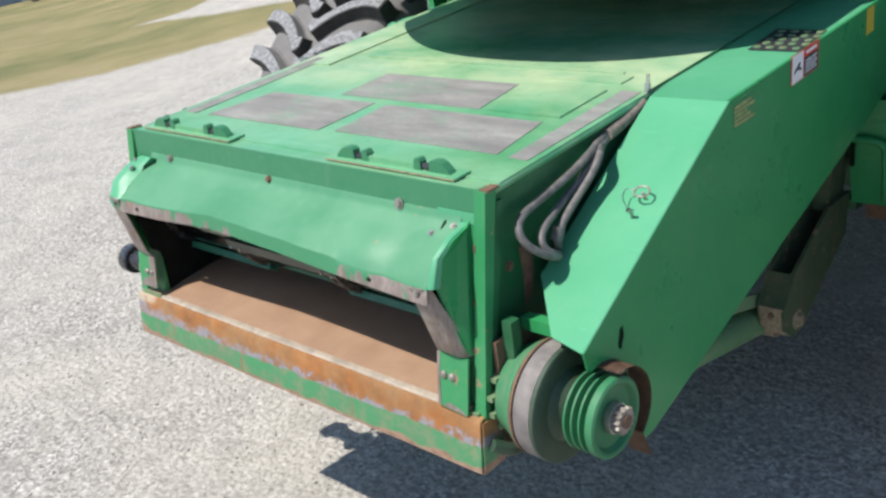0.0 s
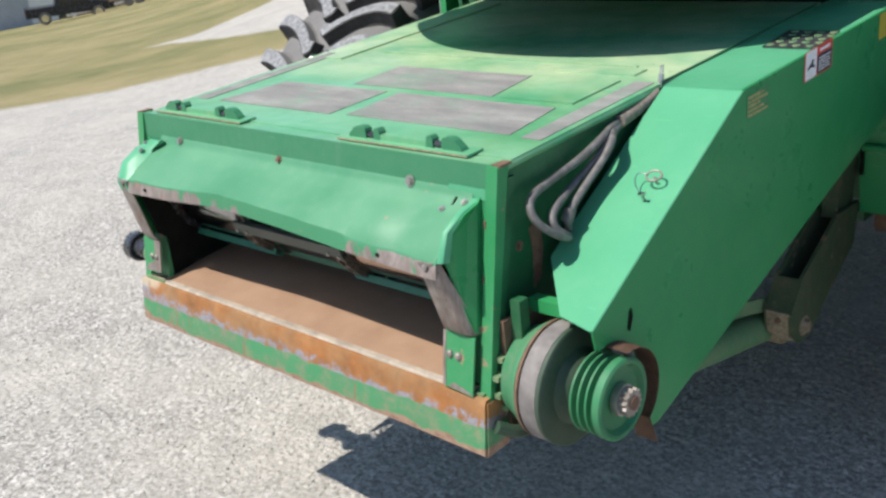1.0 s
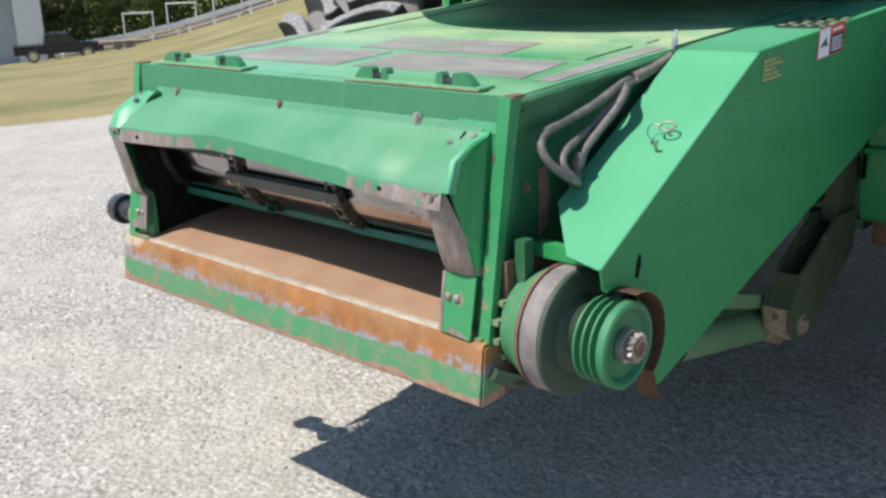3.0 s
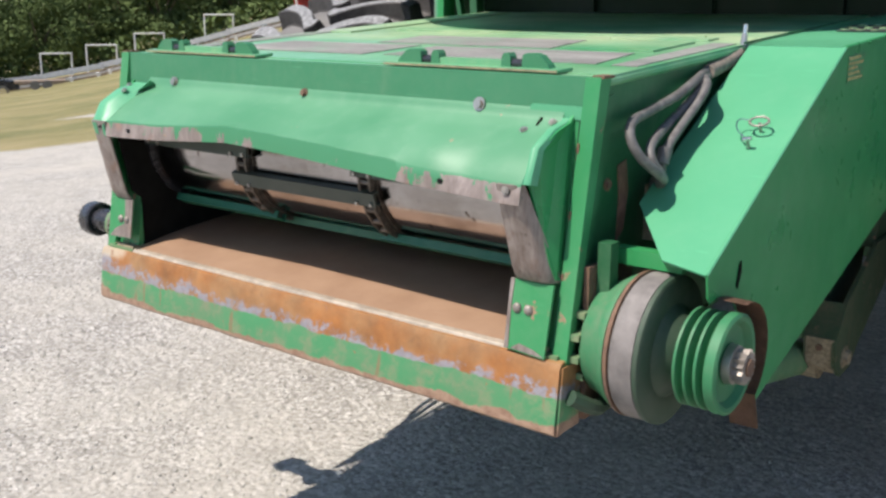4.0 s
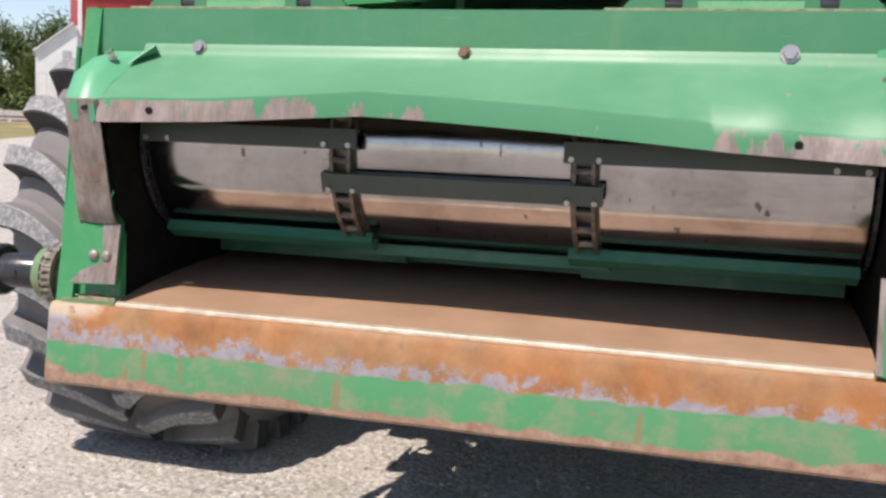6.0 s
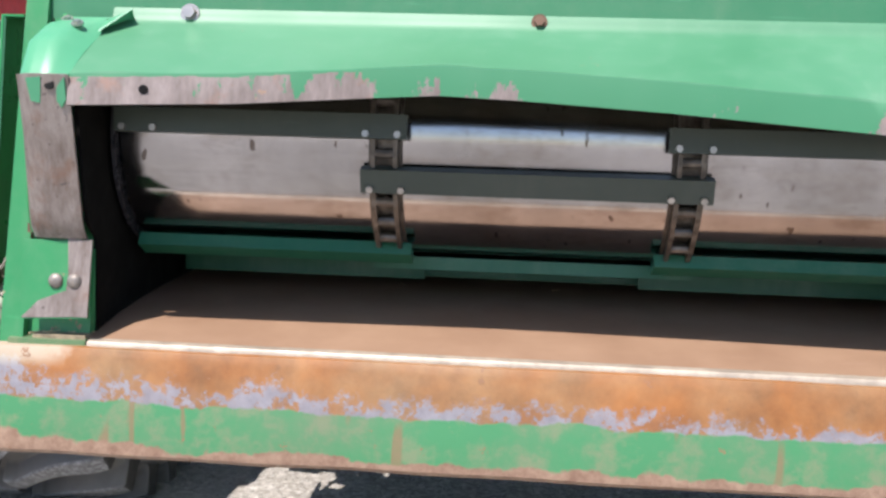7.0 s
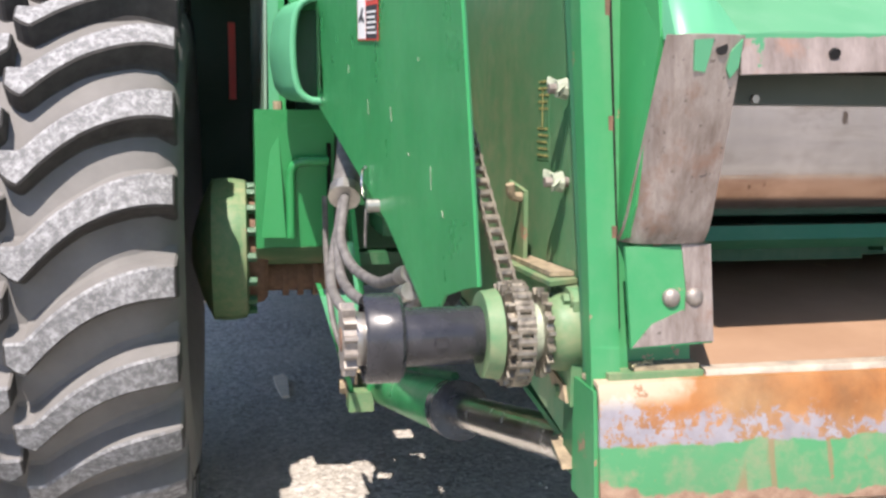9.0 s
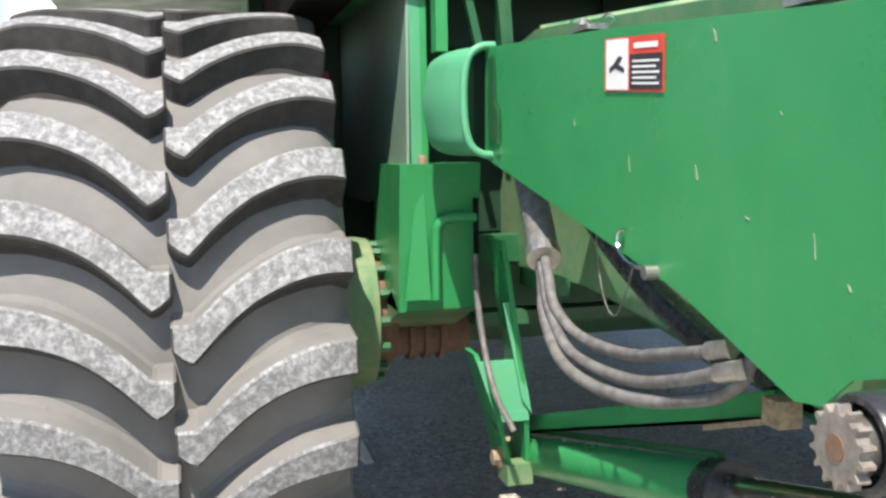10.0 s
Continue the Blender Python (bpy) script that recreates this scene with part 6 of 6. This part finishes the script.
LEAVES = [leaf_mat("green_leaves", (0.075, 0.115, 0.036), (0.145, 0.195, 0.065)), leaf_mat("yellow_green_leaves", (0.10, 0.135, 0.04), (0.175, 0.205, 0.07)), leaf_mat("browned_leaves", (0.13, 0.10, 0.04), (0.21, 0.16, 0.07))]


def polar(az, d, z=0.0):
    a = radians(az)
    x, y = EYE0.x - d * math.sin(a), EYE0.y + d * math.cos(a)
    return Vector((x, y, ground_z(x, y) + z))


def build_tree(h, w, leaves, seed):
    rnd = random.Random(seed)
    t = thing("tree", "leafy broadleaf tree at the field's edge", "tree", group="tree line")
    bm = bmesh.new()
    add_rod(bm, (0, 0, -0.3), (0.1, 0, h * 0.35), 0.28, 0.2, 8)
    tips = []
    for k in range(7):
        a = 2 * math.pi * k / 7 + rnd.random()
        e = Vector((math.cos(a) * w * 0.32, math.sin(a) * w * 0.32, h * (0.5 + 0.3 * rnd.random())))
        add_rod(bm, (0.1, 0, h * 0.3), e, 0.12, 0.04, 6)
        tips.append(e)
    part("trunk", bm, "bark", t)
    verts, faces = [], []
    lobes = []
    for k in range(15):
        a, r = rnd.random() * 6.28, w * 0.42 * math.sqrt(rnd.random())
        z = h * (0.22 + 0.68 * rnd.random())
        taper = 1.0 - 0.55 * max(0, (z / h - 0.55) / 0.45)
        lobes.append((Vector((math.cos(a) * r * taper, math.sin(a) * r * taper, z)), w * (0.15 + 0.11 * rnd.random())))
    for c, R in lobes:
        for k in range(520):
            d = Vector((rnd.gauss(0, 1), rnd.gauss(0, 1), rnd.gauss(0, 1))).normalized()
            p = c + d * R * (0.25 + 0.8 * rnd.random())
            s = 0.09 + 0.12 * rnd.random()
            u = Vector((rnd.gauss(0, 1), rnd.gauss(0, 1), rnd.gauss(0, 1))).normalized()
            v = d.cross(u).normalized()
            u2 = (d * 0.5 + u).normalized()
            i = len(verts)
            verts += [p - u2 * s, p + v * s * 0.55 + d * 0.06, p + u2 * s, p - v * s * 0.55 + d * 0.06]
            faces.append((i, i + 1, i + 2, i + 3))
    me = bpy.data.meshes.new("crown")
    me.from_pydata(verts, [], faces)
    me.materials.append(leaves)
    cr = new("crown", me)
    cr.parent = t
    return t


rnd = random.Random(4)
protos = [build_tree(9.5, 8.0, LEAVES[0], 1), build_tree(8.6, 7.0, LEAVES[1], 2), build_tree(9.0, 7.5, LEAVES[2], 3), build_tree(8.0, 7.6, LEAVES[0], 5)]
spots = []
for k in range(46):
    az = 31.5 + k * 1.02 + rnd.uniform(-0.3, 0.3)
    spots.append((az, 101 + 9 * (k % 2) + rnd.uniform(-2, 2)))
for k in range(14):
    spots.append((78 + k * 5.0, 85 + rnd.uniform(-6, 10)))
used = set()
for az, d in spots:
    i = 2 if 43.2 < az < 44.8 else rnd.choice((0, 0, 1, 3, 3))
    p = polar(az, d)
    m = Matrix.LocRotScale(p, Euler((0, 0, rnd.random() * 6.28)), None)
    k = 0.88 + 0.28 * rnd.random()
    if i not in used:
        used.add(i)
        t = protos[i]
        t.matrix_basis = m
    else:
        t = copy_thing(protos[i], m)
    t.scale = (k, k, k)
for i, t in enumerate(protos):
    if i not in used:
        t.matrix_basis = Matrix.Translation(polar(90 + 5 * i, 95))

# undergrowth that closes the foot of the tree line
verts, faces = [], []
for k in range(9000):
    az, d = 31 + 46 * rnd.random(), 97 + 3 * rnd.random()
    p = polar(az, d, 2.6 * rnd.random() ** 1.2)
    s = 0.18 + 0.25 * rnd.random()
    u = Vector((rnd.gauss(0, 1), rnd.gauss(0, 1), rnd.gauss(0, 1))).normalized()
    v = u.orthogonal().normalized()
    i = len(verts)
    verts += [p - u * s, p + v * s * 0.5, p + u * s, p - v * s * 0.5]
    faces.append((i, i + 1, i + 2, i + 3))
me = bpy.data.meshes.new("undergrowth")
me.from_pydata(verts, [], faces)
me.materials.append(LEAVES[0])
tagged(new("undergrowth", me), "dark green brush under the tree line", "brush", kind="stuff")


def local(ob, az, d, turn=0.0):
    """Stand a thing at a bearing and distance, its face towards the yard."""
    ob.matrix_basis = Matrix.Translation(polar(az, d)) @ Matrix.Rotation(radians(az + turn), 4, "Z")
    return ob


def build_barn():
    b = local(thing("barn", "red ribbed-metal barn with white trim", "barn"), 30.6, 72, 8)
    part("wall", box(-7.6, 7.5, 0, 12, 0, 10.5, 0.02), "red_siding", b)
    rib = None
    for k in range(49):
        x = -7.3 + k * 0.305
        if rib is None:
            rib = part("rib", add_box(bmesh.new(), -0.03, 0.03, -0.04, 0.0, 0.05, 10.4), "red_siding", b)
            o = rib
        else:
            o = new("rib", rib.data)
            o.parent = b
        o.location = (x, 0, 0)
    part("corner_trim", box(-7.65, -7.40, -0.08, 0.1, 0, 10.5, 0.01), "white_siding", b)
    part("door", box(-6.6, -4.4, -0.06, 0.0, 0, 4.3, 0.01), "grey_siding", b)
    part("door_trim", box(-6.75, -4.25, -0.07, 0.0, 4.3, 4.45, 0.01), "white_siding", b)
    part("roof", slab([(-8.2, -0.6, 10.4), (8.1, -0.6, 10.4), (8.1, 6, 13), (-8.2, 6, 13)], (0, 0, 0.15), 0.0), "roofing", b)
    part("roof", slab([(-8.2, 12.6, 10.4), (8.1, 12.6, 10.4), (8.1, 6, 13), (-8.2, 6, 13)], (0, 0, 0.15), 0.0), "roofing", b)
    s = local(thing("white_shed", "white lean-to shed beside the barn", "shed"), 37.75, 70, 0)
    part("wall", slab([(-1.25, 0, 0), (1.25, 0, 0), (1.25, 0, 6.6), (0.9, 0, 6.6), (-1.25, 0, 4.9)], (0, 5, 0), 0.01), "white_siding", s)
    part("door", box(0.35, 0.85, -0.05, 0.0, 2.0, 5.0, 0.01), "grey_siding", s)
    part("roof", slab([(-1.4, -0.2, 4.82), (1.0, -0.2, 6.72), (1.0, 5.2, 6.72), (-1.4, 5.2, 4.82)], (0, 0, 0.1), 0.0), "white_siding", s)
    for x in (-1.1, -0.6, -0.1, 0.4):
        part("rail_post", box(x - 0.04, x + 0.04, -1.2, -1.12, 0, 3.4, 0.01), "white_rail", s)
    part("top_rail", box(-1.15, 0.45, -1.2, -1.12, 3.4, 3.48, 0.01), "white_rail", s)


build_barn()


def build_annex():
    b = local(thing("red_garage", "tall red metal garage with white end bay", "garage"), 4.5, 46, 0)
    part("wall", box(-1.2, 4.0, 0, 8, 0, 8.5, 0.02), "red_siding", b)
    part("white_bay", box(-7.0, -1.2, -0.1, 8, 0, 8.5, 0.02), "white_siding", b)
    part("roof", slab([(-7.4, -0.5, 8.5), (4.4, -0.5, 8.5), (4.4, 8.5, 9.2), (-7.4, 8.5, 9.2)], (0, 0, 0.12), 0.0), "roofing", b)


build_annex()


def build_shelter():
    s = local(thing("run_in_shelter", "open-fronted red shelter with white frame", "shelter"), 44.8, 84, 6)
    part("back_wall", box(-2.6, 2.6, 2.6, 2.7, 0.3, 2.3, 0.01), "red_siding", s)
    part("front_board", box(-2.6, 2.6, -0.03, 0.03, 1.85, 2.45, 0.01), "red_siding", s)
    part("end_wall", box(2.55, 2.65, 0, 2.7, 0.3, 2.4, 0.01), "red_siding", s)
    part("side_wing", slab([(2.65, 0.2, 0.3), (4.6, 1.2, 0.3), (4.6, 1.2, 1.7), (2.65, 0.2, 2.4)], (0, 0.05, 0), 0.0), "red_siding", s)
    part("roof", slab([(-2.8, -0.2, 2.45), (2.8, -0.2, 2.45), (2.8, 2.9, 2.2), (-2.8, 2.9, 2.2)], (0, 0, 0.12), 0.0), "white_siding", s)
    for x in (-2.6, -0.9, 0.8, 2.6):
        part("post", box(x - 0.07, x + 0.07, -0.07, 0.07, 0, 2.45, 0.01), "white_rail", s)


build_shelter()


def build_arena():
    """A low white wall with timber seats before it, broken into straight bays round the field."""
    proto = thing("arena_wall", "low weathered white board wall round the field", "wall", group="field wall")
    part("board", box(-2.6, 2.6, 0, 0.08, 0.55, 0.95, 0.01), "white_rail", proto)
    part("board", box(-2.6, 2.6, 0, 0.08, 0.05, 0.42, 0.01), "white_rail", proto)
    for x in (-2.5, 0.0, 2.5):
        part("post", box(x - 0.06, x + 0.06, -0.05, 0.13, 0, 1.0, 0.01), "white_rail", proto)
    seat = thing("timber_bench", "weathered timber bench rail in front of the wall", "bench", group="field benches")
    part("plank", box(-2.6, 2.6, -1.2, -0.8, 0.40, 0.50, 0.01), "timber", seat)
    part("plank", box(-2.6, 2.6, -1.7, -1.3, 0.12, 0.24, 0.01), "timber", seat)
    for x in (-2.0, 0.0, 2.0):
        part("leg", box(x - 0.12, x + 0.12, -1.75, -0.8, 0, 0.4, 0.01), "white_rail", seat)
    first = True
    for k in range(9):
        az = 38.5 + k * 3.35 if k < 8 else 34.9
        for ob in (proto, seat):
            p, q = polar(az - 1.7, 84), polar(az + 1.7, 84)
            tilt = math.atan2(p.z - q.z, (p - q).length)
            m = Matrix.Translation(polar(az, 84)) @ Matrix.Rotation(radians(az), 4, "Z") @ Matrix.Rotation(-tilt, 4, "Y")
            if first:
                ob.matrix_basis = m
            else:
                copy_thing(ob, m)
        first = False
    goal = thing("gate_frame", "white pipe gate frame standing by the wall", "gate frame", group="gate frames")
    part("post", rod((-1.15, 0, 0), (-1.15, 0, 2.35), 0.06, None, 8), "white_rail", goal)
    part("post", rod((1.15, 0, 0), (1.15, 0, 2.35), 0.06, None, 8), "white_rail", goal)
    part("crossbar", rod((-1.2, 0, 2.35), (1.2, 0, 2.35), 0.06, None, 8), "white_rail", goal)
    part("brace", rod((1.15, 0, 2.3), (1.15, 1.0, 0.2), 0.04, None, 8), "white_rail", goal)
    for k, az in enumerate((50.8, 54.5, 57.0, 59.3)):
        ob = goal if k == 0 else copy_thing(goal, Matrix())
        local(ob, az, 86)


build_arena()


def build_truck():
    t = local(thing("pickup_truck", "dark blue pickup truck parked before a shed", "truck"), 63.5, 76, 4)
    body = [(-2.95, 0.5), (-2.95, 1.12), (-0.95, 1.15), (-0.8, 1.85), (0.75, 1.85), (1.35, 1.2), (2.75, 1.08), (2.95, 0.9), (2.95, 0.5)]
    part("body", slab([(x, -0.95, z) for x, z in body], (0, 1.9, 0), 0.06, 2), "truck_paint", t)
    part("side_window", slab([(x, -0.96, z) for x, z in ((-0.72, 1.25), (-0.66, 1.75), (0.0, 1.75), (0.0, 1.25))], (0, -0.01, 0), 0.0), "glass", t)
    part("side_window", slab([(x, -0.96, z) for x, z in ((0.08, 1.25), (0.08, 1.75), (0.66, 1.75), (1.1, 1.25))], (0, -0.01, 0), 0.0), "glass", t)
    for x in (-1.75, 1.85):
        w = part("wheel", rod((x, -0.98, 0.4), (x, -0.72, 0.4), 0.42, None, 24, 0.03), "rubber", t)
        part("rim", rod((x, -1.0, 0.4), (x, -0.96, 0.4), 0.25, None, 20, 0.01), "chrome", w)
        part("wheel", rod((x, 0.72, 0.4), (x, 0.98, 0.4), 0.42, None, 24, 0.03), "rubber", t)
    part("tail_light", box(-2.97, -2.93, -0.95, -0.8, 0.75, 1.0, 0.01), "red", t)
    tr = local(thing("flat_trailer", "low flat trailer hitched near the truck", "trailer"), 60.2, 76, 4)
    part("deck", box(-1.7, 1.7, -0.9, 0.9, 0.45, 0.6, 0.02), "timber", tr)
    for x in (-0.4, 0.4):
        part("wheel", rod((x, -0.98, 0.32), (x, -0.8, 0.32), 0.32, None, 20, 0.02), "rubber", tr)
    b = local(thing("grey_shed", "pale grey metal shed behind the truck", "shed"), 67.2, 86, 0)
    part("wall", box(-5.0, 4.4, 0, 9, 0, 5.5, 0.02), "grey_siding", b)
    part("corner_wall", box(2.6, 4.6, -0.6, 0, 0, 5.5, 0.02), "white_siding", b)
    part("door", box(-1.6, -0.2, -0.06, 0, 0, 2.3, 0.01), "white_siding", b)
    part("roof", slab([(-5.4, -0.9, 5.45), (4.8, -0.9, 5.45), (4.8, 4.5, 7), (-5.4, 4.5, 7)], (0, 0, 0.12), 0.0), "roofing", b)


build_truck()


# ---- loose stones over the yard ----
def stone_mat():
    m = Mat("crushed_limestone", 0.9)
    m.color(m.ramp(m.geo.outputs["Random Per Island"], (0.0, (0.22, 0.21, 0.19)), (0.5, (0.31, 0.295, 0.265)), (1.0, (0.39, 0.375, 0.34))))
    return m.bump(m.noise(200, 3), 0.3, 0.002).m


def build_stones():
    rng = np.random.default_rng(7)
    ico = bmesh.new()
    bmesh.ops.create_icosphere(ico, subdivisions=1, radius=1.0)
    base = np.array([v.co[:] for v in ico.verts])
    tri = np.array([[v.index for v in f.verts] for f in ico.faces])
    ico.free()
    n = 11000
    x = rng.uniform(-5.2, 2.6, n)
    y = rng.uniform(-0.4, 4.2, n)
    keep = np.hypot(x - 1.8, y + 1.7) > 1.2
    x, y = x[keep], y[keep]
    n = len(x)
    size = 0.003 + 0.006 * rng.random(n) ** 2.2
    rot = rng.uniform(0, 6.28, n)
    pts = base[None] * (0.75 + 0.5 * rng.random((n, len(base), 1))) * size[:, None, None] * np.array([1.25, 0.9, 0.7])
    c, s = np.cos(rot)[:, None], np.sin(rot)[:, None]
    px = pts[..., 0] * c - pts[..., 1] * s + x[:, None]
    py = pts[..., 0] * s + pts[..., 1] * c + y[:, None]
    pz = pts[..., 2] + size[:, None] * 0.3
    verts = np.stack([px, py, pz], -1).reshape(-1, 3)
    faces = (tri[None] + (np.arange(n) * len(base))[:, None, None]).reshape(-1, 3)
    me = bpy.data.meshes.new("loose_stones")
    me.from_pydata(verts.tolist(), [], faces.tolist())
    me.materials.append(stone_mat())
    tagged(new("loose_stones", me), "loose pale crushed stones scattered over the yard", "gravel", kind="stuff")


build_stones()


def build_chip():
    c = thing("wood_chip", "pale splintered wood chip lying on the gravel", "wood chip")
    part("chip", slab([(-1.07, 3.46, 0.004), (-1.035, 3.47, 0.004), (-1.03, 3.80, 0.006), (-1.05, 3.86, 0.006), (-1.10, 3.82, 0.006), (-1.09, 3.62, 0.004)], (0, 0, 0.010), 0.003), M["chip"], c)


M["chip"] = plain("pale_wood", (0.82, 0.70, 0.55), 0.7, 0.0, 0.12, 40)
build_chip()


def build_chaff():
    """Bits of straw left on the feeder floor and in the corners."""
    rng = random.Random(12)
    bm = bmesh.new()
    for k in range(22):
        x, y = rng.uniform(-0.62, 0.3), 0.46 + 0.25 * rng.random()
        z = 1.0605 + 0.03 * (y - 0.36)
        a, n = rng.uniform(0, 3.14), rng.uniform(0.003, 0.010)
        d = Vector((math.cos(a) * n, math.sin(a) * n, 0.0))
        add_rod(bm, Vector((x, y, z)) - d, Vector((x, y, z + 0.001)) + d, 0.0007, 0.0005, 5)
    for k in range(26):
        x, y = rng.choice((-1, 1)) * rng.uniform(0.70, 0.78), rng.uniform(0.035, 0.08)
        a, n = rng.uniform(0, 3.14), rng.uniform(0.004, 0.012)
        d = Vector((math.cos(a) * n, math.sin(a) * n * 0.6, 0.001))
        add_rod(bm, Vector((x, y, 1.0212)) - d, Vector((x, y, 1.0216)) + d, 0.0012, 0.0008, 5)
    ob = part("chaff", bm, M["straw"])
    tagged(ob, "loose bits of pale straw on the feeder floor", "straw", kind="stuff")


M["straw"] = plain("dry_straw", (0.52, 0.42, 0.24), 0.8, 0.0, 0.2, 60)
build_chaff()
